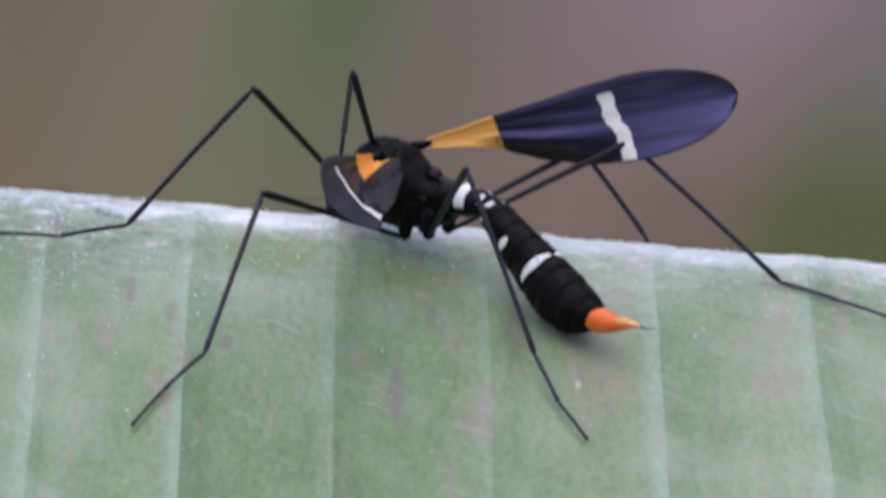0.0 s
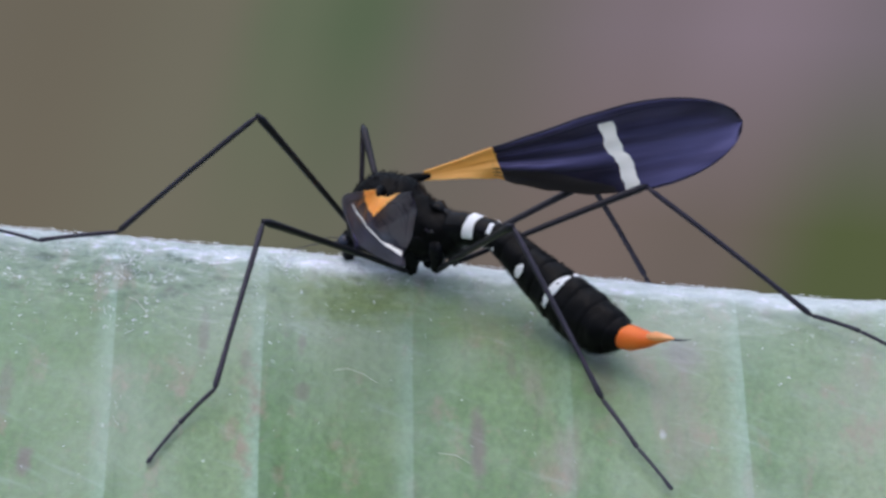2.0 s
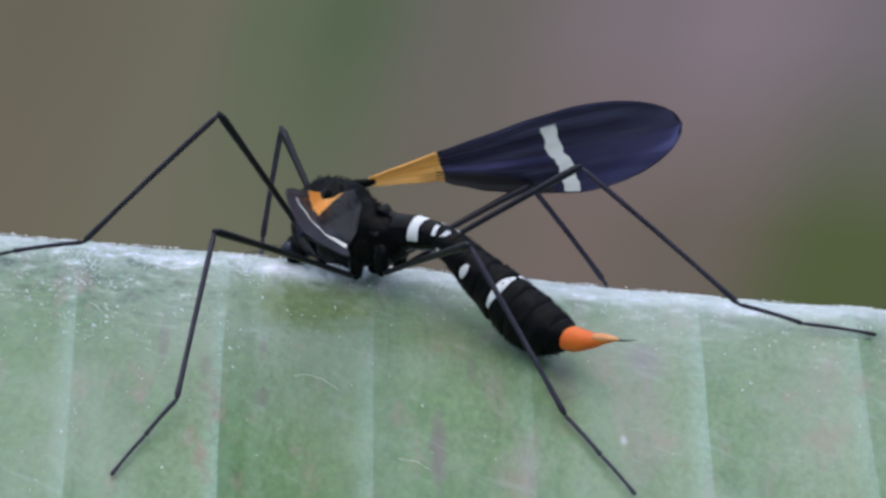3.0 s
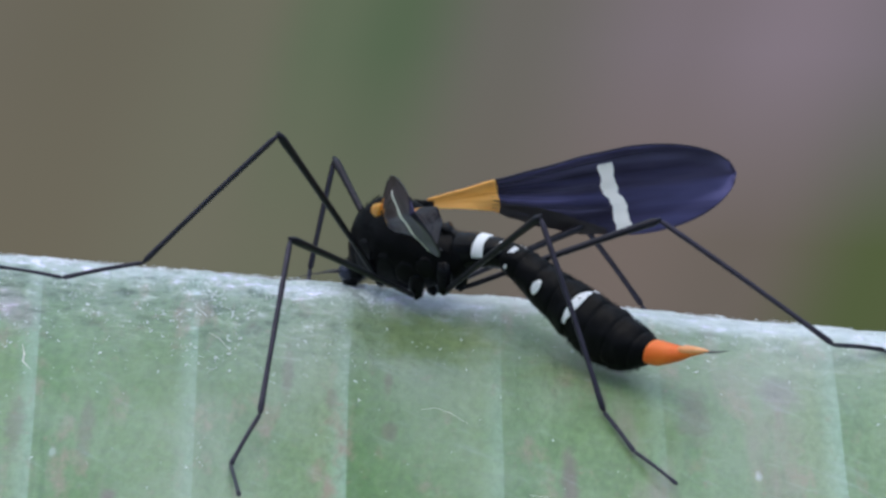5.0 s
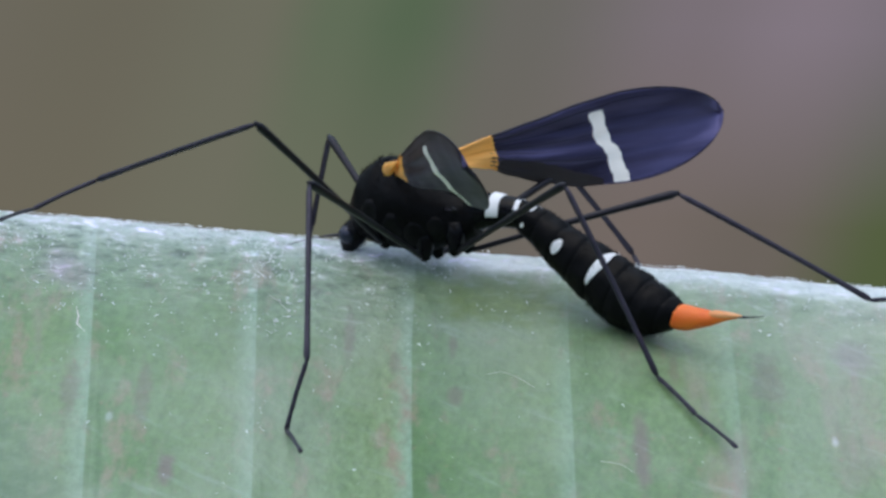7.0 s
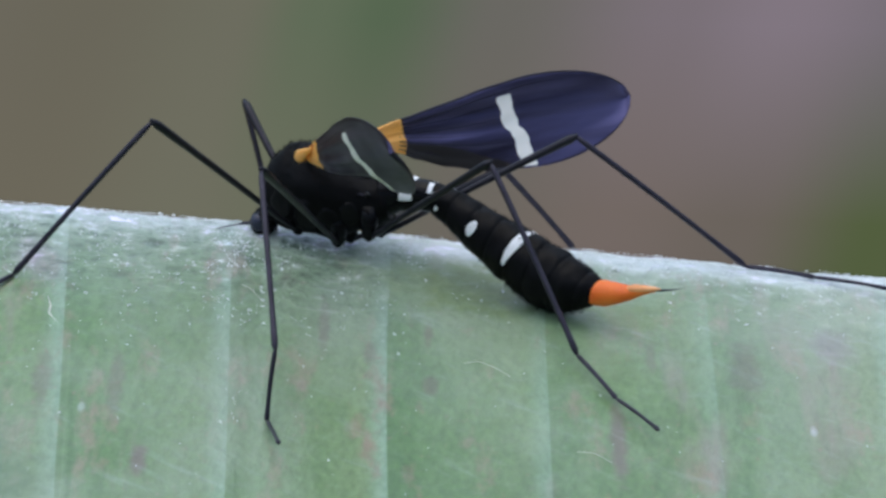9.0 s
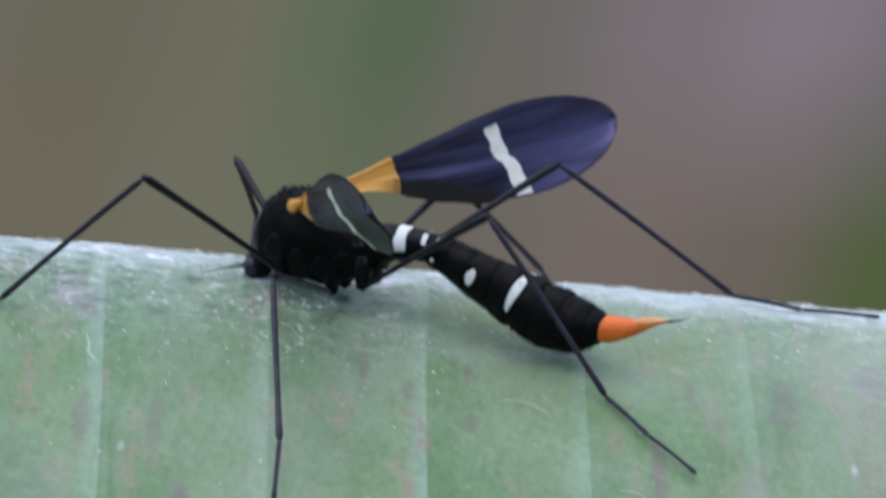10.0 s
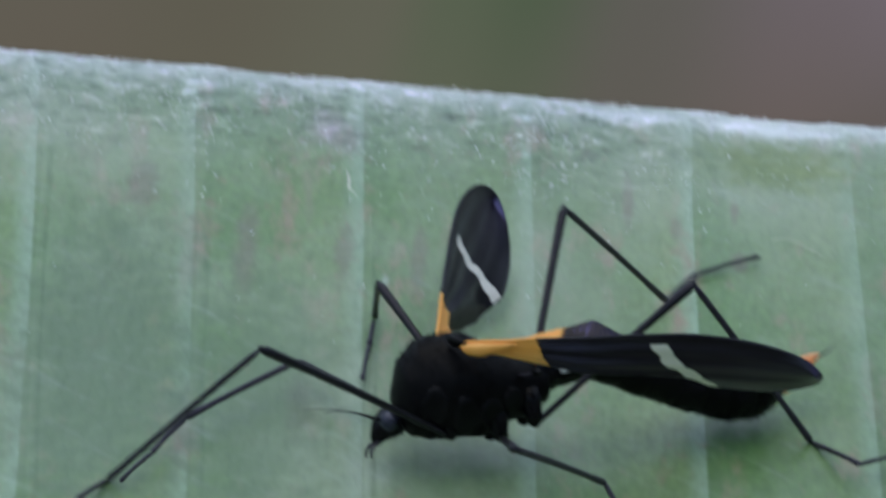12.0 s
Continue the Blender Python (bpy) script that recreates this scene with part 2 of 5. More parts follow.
def leaf_face(name, pale):
    """Waxy leaf skin. Bands between the ribs run from deep to pale green; brown flecks, wax bloom and painted sky sheen
    lie on top.
    """
    m, n, l, b = material(name)
    tc = n.new("ShaderNodeTexCoord")
    sp = n.new("ShaderNodeSeparateXYZ")
    l.new(tc.outputs["Object"], sp.inputs[0])

    def math_node(op, a, c=0.0, d=0.0):
        q = n.new("ShaderNodeMath")
        q.operation = op
        for k, v in enumerate((a, c, d)):
            if isinstance(v, (int, float)):
                q.inputs[k].default_value = v
            else:
                l.new(v, q.inputs[k])
        return q.outputs[0]
    wob = noise_node(n, l, 120, 2, (1, 0.2, 1))
    splay = math_node("MULTIPLY_ADD", math_node("MINIMUM", sp.outputs["X"], 0.0), math_node("MULTIPLY", sp.outputs["Y"], -1.8), sp.outputs["X"])
    # number of the strip between two ribs, and the way across it
    along_edge = math_node("MULTIPLY_ADD", splay, 1 / (166 * MM), 84 / 166)
    number = ramp(n, l, along_edge, *[((r + 84) / 166, (k / 22,) * 3) for k, r in enumerate(RIBS)])
    number = math_node("MULTIPLY_ADD", wob, 0.10, math_node("MULTIPLY", number, 22.0))
    across = math_node("FRACT", number)
    fine = noise_node(n, l, 1100, 5, (1, 0.25, 1))
    broad = noise_node(n, l, 110, 3, (1.4, 0.3, 1))
    col = ramp(n, l, broad, (0.30, (0.100, 0.190, 0.056)), (0.50, (0.165, 0.262, 0.105)), (0.72, (0.250, 0.330, 0.190)))
    band = ramp(n, l, across, (0.0, (0.62, 0.80, 0.60)), (0.14, (0.72, 0.88, 0.68)), (0.45, (0.95, 0.97, 0.93)), (0.85, (1.22, 1.08, 1.20)), (0.97, (1.05, 1.05, 1.05)), (1.0, (0.62, 0.80, 0.60)))
    col = mix(n, l, 1.0, col, band, "MULTIPLY")
    col = mix(n, l, 0.30, col, ramp(n, l, fine, (0.3, (0.105, 0.175, 0.06)), (0.7, (0.26, 0.32, 0.18))))
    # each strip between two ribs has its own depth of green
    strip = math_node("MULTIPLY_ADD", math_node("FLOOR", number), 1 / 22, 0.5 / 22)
    # depth of the strips under the fly is partly painted for blocked sky sheen
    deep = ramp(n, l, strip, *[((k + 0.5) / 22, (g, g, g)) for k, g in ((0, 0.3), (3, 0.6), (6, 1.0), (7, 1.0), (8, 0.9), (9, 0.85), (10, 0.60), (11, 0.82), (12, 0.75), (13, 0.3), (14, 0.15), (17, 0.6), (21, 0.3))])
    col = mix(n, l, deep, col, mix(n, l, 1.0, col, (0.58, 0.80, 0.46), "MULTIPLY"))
    # pale veins: soft towards one strip, sharp towards the next, some broad and some hardly there
    each = n.new("ShaderNodeTexWhiteNoise")
    each.noise_dimensions = "1D"
    l.new(math_node("FLOOR", number), each.inputs["W"])
    rise = n.new("ShaderNodeMapRange")
    rise.interpolation_type = "SMOOTHSTEP"
    rise.inputs["From Min"].default_value, rise.inputs["From Max"].default_value = 0.84, 0.99
    l.new(across, rise.inputs["Value"])
    vein = math_node("MULTIPLY", rise.outputs["Result"], math_node("MULTIPLY_ADD", each.outputs["Value"], 0.35, 0.22 if pale else 0.18))
    col = mix(n, l, vein, col, (0.36, 0.52, 0.42))
    speck = ramp(n, l, noise_node(n, l, 3200, 4, (1, 0.45, 1)), (0.36, (0.62, 0.66, 0.55)), (0.5, (1, 1, 1)), (0.68, (1.45, 1.38, 1.5)))
    col = mix(n, l, 0.42, col, speck, "MULTIPLY")
    stain = ramp(n, l, noise_node(n, l, 230, 4, (1.6, 0.25, 1)), (0.60, (0, 0, 0)), (0.74, (0.7, 0.7, 0.7)))
    col = mix(n, l, stain, col, (0.27, 0.22, 0.18))
    rust = ramp(n, l, noise_node(n, l, 380, 5, (1.3, 0.4, 1), 0.7), (0.56, (0, 0, 0)), (0.70, (0.75, 0.75, 0.75)))
    col = mix(n, l, rust, col, (0.30, 0.205, 0.145))
    dots = ramp(n, l, noise_node(n, l, 1500, 3, (1, 0.55, 1), 0.6), (0.66, (0, 0, 0)), (0.74, (0.55, 0.55, 0.55)))
    col = mix(n, l, dots, col, (0.25, 0.17, 0.11))
    bloom = ramp(n, l, noise_node(n, l, 75, 4, (1, 0.7, 1), 0.6), (0.42, (0, 0, 0)), (0.68, (0.55, 0.55, 0.55)))
    col = mix(n, l, bloom, col, (0.40, 0.46, 0.36))
    # flecks and painted patches with a place of their own: along the margin, down the face, half width, half length,
    # strength, colour
    rag = noise_node(n, l, 900, 3)
    gloss = None
    # second colour: painted green where the fly blocks the leaf's sky sheen
    shade, no_sheen = (0.075, 0.150, 0.060), (0.130, 0.205, 0.035)
    # last colour: wax specks down the face, painted glints of sky near the crest
    brown, mauve, wax = (0.16, 0.115, 0.10), (0.27, 0.22, 0.25), (0.84, 0.89, 0.95)
    for x, s, w, h, k, c in ((8.35, 20.5, 0.45, 4.5, 0.75, brown), (-12.45, 25.7, 0.45, 1.8, 0.8, brown), (-4.7, 11.5, 0.3, 3.2, 0.5, brown), (14.2, 12.4, 0.9, 3.4, 0.45, brown),
                             (18.4, 9.0, 1.2, 2.0, 0.5, mauve), (-18.2, 6.6, 1.0, 2.4, 0.6, mauve), (0.0, 11.3, 0.25, 1.4, 0.5, brown), (0.1, 16.3, 0.4, 1.4, 0.5, brown),
                             (-13.7, 18.9, 0.4, 3.6, 0.45, brown), (-16.9, 19.4, 0.5, 3.6, 0.45, brown), (10.0, 12.2, 0.3, 2.0, 0.4, brown), (-25.9, 14.5, 0.8, 3.4, 0.5, brown),
                             (-21.1, 19.6, 0.6, 5.0, 0.5, brown), (-17.3, 7.5, 1.2, 2.4, 0.4, mauve), (-22.8, 36.0, 0.7, 4.5, 0.5, brown), (-18.3, 33.5, 0.7, 3.4, 0.6, brown), (-2.6, 13.7, 0.3, 1.5, 0.4, brown),
                             (-26.5, 31.0, 5.0, 17.0, 0.85, shade), (-19.8, 34.0, 4.0, 14.0, 0.70, shade), (17.05, 17.5, 0.2, 0.5, 0.45, wax), (-15.1, 21.2, 0.22, 0.7, 0.25, wax), (1.8, 6.2, 4.0, 3.6, 0.9, no_sheen), (8.6, 8.0, 2.6, 2.6, 0.6, no_sheen), (-4.6, 2.4, 2.6, 1.0, 0.75, wax), (1.6, 2.6, 3.6, 1.1, 0.9, wax), (9.0, 1.8, 4.0, 1.4, 0.45, wax), (15.5, 2.0, 6.0, 1.5, 0.55, wax), (23.5, 2.0, 5.0, 1.5, 0.6, wax)):
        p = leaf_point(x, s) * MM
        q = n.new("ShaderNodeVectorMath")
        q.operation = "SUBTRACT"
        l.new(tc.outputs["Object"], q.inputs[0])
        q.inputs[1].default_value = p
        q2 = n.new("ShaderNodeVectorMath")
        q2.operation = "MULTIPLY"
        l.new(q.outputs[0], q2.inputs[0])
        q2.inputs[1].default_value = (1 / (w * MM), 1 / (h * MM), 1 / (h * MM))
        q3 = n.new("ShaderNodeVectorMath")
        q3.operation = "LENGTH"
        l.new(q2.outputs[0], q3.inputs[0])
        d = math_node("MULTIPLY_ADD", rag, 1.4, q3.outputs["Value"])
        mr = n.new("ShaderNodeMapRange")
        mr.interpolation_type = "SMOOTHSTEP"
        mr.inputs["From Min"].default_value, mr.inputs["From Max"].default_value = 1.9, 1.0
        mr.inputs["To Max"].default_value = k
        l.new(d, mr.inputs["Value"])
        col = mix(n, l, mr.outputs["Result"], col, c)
        if c is wax:
            gloss = mr.outputs["Result"] if gloss is None else math_node("MAXIMUM", gloss, mr.outputs["Result"])
    tc2 = n.new("ShaderNodeMapping")
    tc2.inputs["Rotation"].default_value = (0, 0, radians(38))
    l.new(tc.outputs["Object"], tc2.inputs["Vector"])
    tc3 = n.new("ShaderNodeMapping")
    tc3.inputs["Scale"].default_value = (0.35, 2.2, 1)
    l.new(tc2.outputs["Vector"], tc3.inputs["Vector"])
    sn = n.new("ShaderNodeTexNoise")
    sn.inputs["Scale"].default_value = 700
    sn.inputs["Detail"].default_value = 5
    l.new(tc3.outputs["Vector"], sn.inputs["Vector"])
    streaks = ramp(n, l, sn.outputs["Fac"], (0.60, (0, 0, 0)), (0.76, (0.18, 0.18, 0.18)))
    col = mix(n, l, streaks, col, (0.52, 0.60, 0.58))
    # waxy margin and grains of bloom, whitened in place of the crest's sky sheen
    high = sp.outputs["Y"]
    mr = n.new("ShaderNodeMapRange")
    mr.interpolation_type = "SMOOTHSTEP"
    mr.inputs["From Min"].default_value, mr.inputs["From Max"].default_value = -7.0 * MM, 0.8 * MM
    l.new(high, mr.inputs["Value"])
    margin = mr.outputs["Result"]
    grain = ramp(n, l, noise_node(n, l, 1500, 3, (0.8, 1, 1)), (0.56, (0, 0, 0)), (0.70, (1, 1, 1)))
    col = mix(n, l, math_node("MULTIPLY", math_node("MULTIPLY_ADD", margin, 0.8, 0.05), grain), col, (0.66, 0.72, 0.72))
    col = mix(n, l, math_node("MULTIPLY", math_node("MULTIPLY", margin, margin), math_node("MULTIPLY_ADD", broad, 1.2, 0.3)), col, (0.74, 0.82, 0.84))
    # narrower white rim: patchy sky reflection painted along the crest
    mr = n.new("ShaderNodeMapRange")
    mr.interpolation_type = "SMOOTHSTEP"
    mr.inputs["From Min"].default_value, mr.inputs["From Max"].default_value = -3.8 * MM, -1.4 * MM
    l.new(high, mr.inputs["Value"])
    crest_sheen = ramp(n, l, noise_node(n, l, 260, 5, (0.6, 1, 1), 0.65), (0.40, (0.08, 0.08, 0.08)), (0.64, (0.42, 0.42, 0.42)))
    col = mix(n, l, math_node("MULTIPLY", mr.outputs["Result"], crest_sheen), col, (0.92, 0.95, 0.97))
    # gritty zone below the margin, strongest towards the left
    mr = n.new("ShaderNodeMapRange")
    mr.interpolation_type = "SMOOTHSTEP"
    mr.inputs["From Min"].default_value, mr.inputs["From Max"].default_value = -14.0 * MM, -3.5 * MM
    l.new(math_node("MULTIPLY_ADD", broad, 4 * MM, math_node("SUBTRACT", high, 2 * MM)), mr.inputs["Value"])
    side = n.new("ShaderNodeMapRange")
    side.interpolation_type = "SMOOTHSTEP"
    side.inputs["From Min"].default_value, side.inputs["From Max"].default_value = 0.5 * MM, -6.0 * MM
    side.inputs["To Min"].default_value = 0.3
    l.new(sp.outputs["X"], side.inputs["Value"])
    grit = math_node("MULTIPLY", mr.outputs["Result"], side.outputs["Result"])
    lumps = noise_node(n, l, 1300, 4, (0.7, 1, 1), 0.6)
    # shade in the hollows and glints on the lumps, painted into the colour
    lump_shading = ramp(n, l, lumps, (0.34, (0.35, 0.42, 0.38)), (0.46, (0.92, 0.96, 0.95)), (0.58, (1.12, 1.08, 1.14)), (0.68, (2.3, 1.9, 2.6)))
    col = mix(n, l, math_node("MULTIPLY", grit, 0.16), col, (0.66, 0.74, 0.76))
    col = mix(n, l, grit, col, mix(n, l, 1.0, col, lump_shading, "MULTIPLY"))
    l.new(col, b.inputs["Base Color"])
    l.new(ramp(n, l, noise_node(n, l, 420, 4, (1, 0.4, 1)), (0.3, (0.40, 0.40, 0.40)), (0.75, (0.62, 0.62, 0.62))), b.inputs["Roughness"])
    b.inputs["Specular IOR Level"].default_value = 0.5
    b.inputs["Coat Weight"].default_value = 0.6
    l.new(math_node("MULTIPLY_ADD", gloss, -0.18, 0.33), b.inputs["Coat Roughness"])
    b.inputs["Coat IOR"].default_value = 1.5
    b.inputs["Sheen Weight"].default_value = 0.06
    b.inputs["Sheen Roughness"].default_value = 0.5
    b.inputs["Sheen Tint"].default_value = (0.85, 0.95, 1.0, 1)
    grainy = math_node("MULTIPLY_ADD", noise_node(n, l, 620, 4, (1, 0.8, 1)), math_node("MULTIPLY_ADD", margin, 4.0, 0.35), noise_node(n, l, 1500, 5, (1, 0.6, 1)))
    grainy = math_node("MULTIPLY_ADD", lumps, math_node("MULTIPLY", grit, 4.5), grainy)
    bump(n, l, b, grainy, 0.7, 0.00026)
    return m


LEAF = leaf_face("leaf_face", False)
RIB = leaf_face("leaf_rib", True)


def build_leaf():
    xs = [-85 + 1.2 * i for i in range(43)] + [-34 + 0.12 * i for i in range(634)] + [42.4 + 1.2 * i for i in range(38)]
    ss = [-26 + 1.0 * i for i in range(20)] + [-6 + 0.2 * i for i in range(51)] + [4.3 + 0.7 * i for i in range(100)]
    verts, faces = [], []
    for x in xs:
        near = min(RIBS, key=lambda r: abs(r - x))
        dip = -0.06 * math.exp(-((x - near - 1.0) / 0.5) ** 2) + 0.05 * math.cos((x - near) / RIB_STEP * 2 * math.pi)
        for s in ss:
            verts.append(leaf_point(x, s, dip) * MM)
    k = len(ss)
    for i in range(len(xs) - 1):
        for j in range(k - 1):
            a = i * k + j
            faces.append((a, a + k, a + k + 1, a + 1))
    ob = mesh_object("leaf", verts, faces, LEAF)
    sol = ob.modifiers.new("thickness", "SOLIDIFY")
    sol.thickness, sol.offset = 0.30 * MM, -1
    for r in RIBS:
        rv, rf = [], []
        steps = [-4.0 + 0.7 * i for i in range(108)]
        width = 0.36 + 0.18 * noise.noise(Vector((r, 0, 3)))
        cols = 7
        for s in steps:
            xx = r - min(r, 0) * 0.0018 * s + 0.12 * noise.noise(Vector((r, s * 0.1, 0)))
            for c in range(cols):
                u = -1 + 2 * c / (cols - 1)
                rv.append(leaf_point(xx + u * width, s, -0.035 + 0.075 * (1 - u * u) ** 2) * MM)
        for i in range(len(steps) - 1):
            for c in range(cols - 1):
                a = i * cols + c
                rf.append((a, a + 1, a + cols + 1, a + cols))
        mesh_object("leaf_rib", rv, rf, RIB, ob, "pale raised rib of the leaf")
    for pts in (((-17.1, 11.1), (-16.93, 12.1), (-16.97, 12.8), (-16.55, 13.6)), ((1.55, 14.0), (2.2, 13.7), (2.9, 14.1), (3.66, 15.0)), ((-8.5, 8.0), (-8.0, 8.5), (-7.4, 9.8)), ((6.5, 21.6), (7.3, 21.7), (8.0, 22.4))):
        line = [leaf_point(x, s, 0.06) for x, s in pts]
        fv, ff = loft(along(line, [0.008] + [0.035 if pts[0][0] < -17 else 0.009] * (len(line) - 2) + [0.006]), 6)
        mesh_object("white_scratch", fv, ff, CREAM, ob, "thin white scratch in the wax")
    # wax crumbs; many are added in place of glints on the leaf's bumps
    rnd = random.Random(31)
    cv, cf = [], []
    for i in range(5200):
        x = rnd.uniform(-36, 40) if i % 3 else rnd.gauss(-16, 9)
        if i % 7 == 0:
            x = rnd.gauss(rnd.choice((-23.4, -8.4, -8.4, -1.0)), 0.7)
        s = abs(rnd.gauss(0, 5.6 if x < -1 else 3.6)) - 0.6 if i < 5050 else rnd.uniform(0, 30)
        if s < -2.5 or (i < 5050 and noise.noise(Vector((x * 0.5, s * 0.5, 8))) < -0.05):
            continue
        big = rnd.random() ** (4 if i < 5050 else 9)
        w, h = 0.016 + 0.028 * big, 0.035 + 0.12 * big
        k = len(cv)
        lean = rnd.uniform(-0.05, 0.05)
        turn = rnd.uniform(0, math.pi)
        for du, dv, up in ((-w, 0, 0.0), (0, -h, 0.0), (w, 0, 0.0), (lean, h, 0.0), (0, 0, 0.05)):
            cv.append(leaf_point(x + du * math.cos(turn) - dv * math.sin(turn), s + (du * math.sin(turn) + dv * math.cos(turn)) * 1.6, up + 0.045) * MM)
        cf += [(k, k + 1, k + 4), (k + 1, k + 2, k + 4), (k + 2, k + 3, k + 4), (k + 3, k, k + 4)]
    mesh_object("dust_glints", cv, cf, WAX, ob, "white wax crumbs, many standing in for glints", False)["kind"] = "stuff"
    return tagged(ob, "broad waxy pale green leaf with raised ribs and brown flecks", "leaf")


build_leaf()

# ---- the fly ----
fly = tagged(new("crane_fly"), "black crane fly with orange wing bases and white bands", "crane fly")
KINK = Vector((-5.2, 0, -0.7))
WING_ROOT = Vector((0.35, 2.05, 1.2))
HIPS = {"fore": Vector((1.3, 0.7, -2.4)), "mid": Vector((-0.7, 0.8, -2.9)), "hind": Vector((-2.2, 0.8, -2.6))}


def patch(rows, x0, x1, a0, a1, mat, name, parent, label, side=1, proud=0.03, oval=True, slant=0.25):
    """A patch of pile on a body of round section: from x0 to x1 along it, from angle a0 to a1 (0 side, 90 top)."""
    verts, faces, n = [], [], 12
    for i in range(n + 1):
        for j in range(n + 1):
            u, v = -1 + 2 * i / n, -1 + 2 * j / n
            if oval:
                u, v = u * math.sqrt(1 - v * v / 2), v * math.sqrt(1 - u * u / 2)
            ragged = 1 + 0.22 * noise.noise(Vector((math.atan2(v, u + 1e-6) * 1.3, x0, 2)))
            x = (x0 + x1) / 2 + (x1 - x0) / 2 * (u * ragged + slant * v)
            a = radians((a0 + a1) / 2 + (a1 - a0) / 2 * v)
            rim = max(abs(u), abs(v)) if not oval else math.hypot(u, v)
            zc, rw, rh = profile(rows, x)
            k = proud * (1.0 if rim < 0.9 else -1.5) + 0.015 * noise.noise(Vector((x * 6, a * 6, side)))
            verts.append(Vector((x, side * (rw + k) * math.cos(a), zc + (rh + k) * math.sin(a))) * MM)
    for i in range(n):
        for j in range(n):
            q = i * (n + 1) + j
            faces.append((q, q + 1, q + n + 2, q + n + 1))
    return mesh_object(name, verts, faces, mat, parent, label)


def pile(rows, x0, x1, count, length, parent, name, seed, lo=-70, hi=250):
    """Short fine hairs standing on a body of round section."""
    rnd = random.Random(seed)
    verts, faces = [], []
    for _ in range(count):
        x = x0 + (x1 - x0) * rnd.random()
        a = radians(lo + (hi - lo) * rnd.random())
        zc, rw, rh = profile(rows, x)
        base = Vector((x, rw * math.cos(a), zc + rh * math.sin(a)))
        out = Vector((rnd.uniform(-0.7, 0.2), math.cos(a) + rnd.uniform(-0.3, 0.3), math.sin(a) + rnd.uniform(-0.3, 0.3))).normalized()
        t = out.orthogonal().normalized()
        b = out.cross(t)
        r, ln = 0.018, length * rnd.uniform(0.6, 1.3)
        k = len(verts)
        for q in range(3):
            w = 2 * math.pi * q / 3
            verts.append((base - out * 0.03 + (t * math.cos(w) + b * math.sin(w)) * r) * MM)
        verts.append((base + out * ln) * MM)
        faces += [(k, k + 1, k + 3), (k + 1, k + 2, k + 3), (k + 2, k, k + 3)]
    ob = mesh_object(name, verts, faces, VELVET, parent)
    ob["kind"] = "stuff"
    return ob


def body_tube(rows, step, sides, notch=0.0, pitch=1.2, wobble=0.02):
    x, x1 = rows[0][0], rows[-1][0]
    n = int(abs(x1 - x) / step)
    st = []
    for i in range(n + 1):
        xx = x + (x1 - x) * i / n
        zc, rw, rh = profile(rows, xx)
        if notch:
            ph = (abs(xx) / pitch) % 1.0
            k = 1 - notch * (max(0, ph - 0.75) / 0.25) ** 2 + notch * 0.3 * ph
            rw, rh = rw * k, rh * k
        st.append(((xx, 0, zc), rw, rh, (-1, 0, 0)))
    return loft(st, sides, wobble, 3)


THORAX = [(x + (0.55 if x > -1.6 else 0.25 if x > -2.5 else 0), z - 0.06, w, h) for x, z, w, h in [(2.75, -0.75, 0.15, 0.15), (2.6, -0.7, 0.75, 0.85), (2.15, -0.45, 1.2, 1.6), (1.3, -0.28, 1.5, 2.02), (0.4, -0.35, 1.7, 2.15),
          (-0.6, -0.45, 1.65, 2.1), (-1.5, -0.72, 1.4, 1.66), (-2.2, -0.92, 1.15, 1.25), (-2.8, -0.9, 0.95, 1.0), (-3.1, -0.8, 0.85, 0.95)]]
WAIST = [(-2.6, -0.7, 0.9, 1.0), (-3.6, -0.55, 0.8, 0.85), (-4.6, -0.6, 0.72, 0.75), (-5.4, -0.72, 0.66, 0.7), (-5.7, -0.75, 0.4, 0.4)]
ABDOMEN = [(0.45, 0.0, 0.35, 0.35), (0.15, 0.0, 0.66, 0.68), (-1.0, -0.05, 0.82, 0.85), (-2.6, -0.32, 1.0, 1.06), (-4.6, -0.56, 1.18, 1.32), (-6.4, -0.74, 1.28, 1.46),
           (-7.8, -0.68, 1.2, 1.30), (-8.6, -0.48, 0.95, 0.98), (-9.1, -0.32, 0.66, 0.7), (-9.25, -0.28, 0.4, 0.4)]


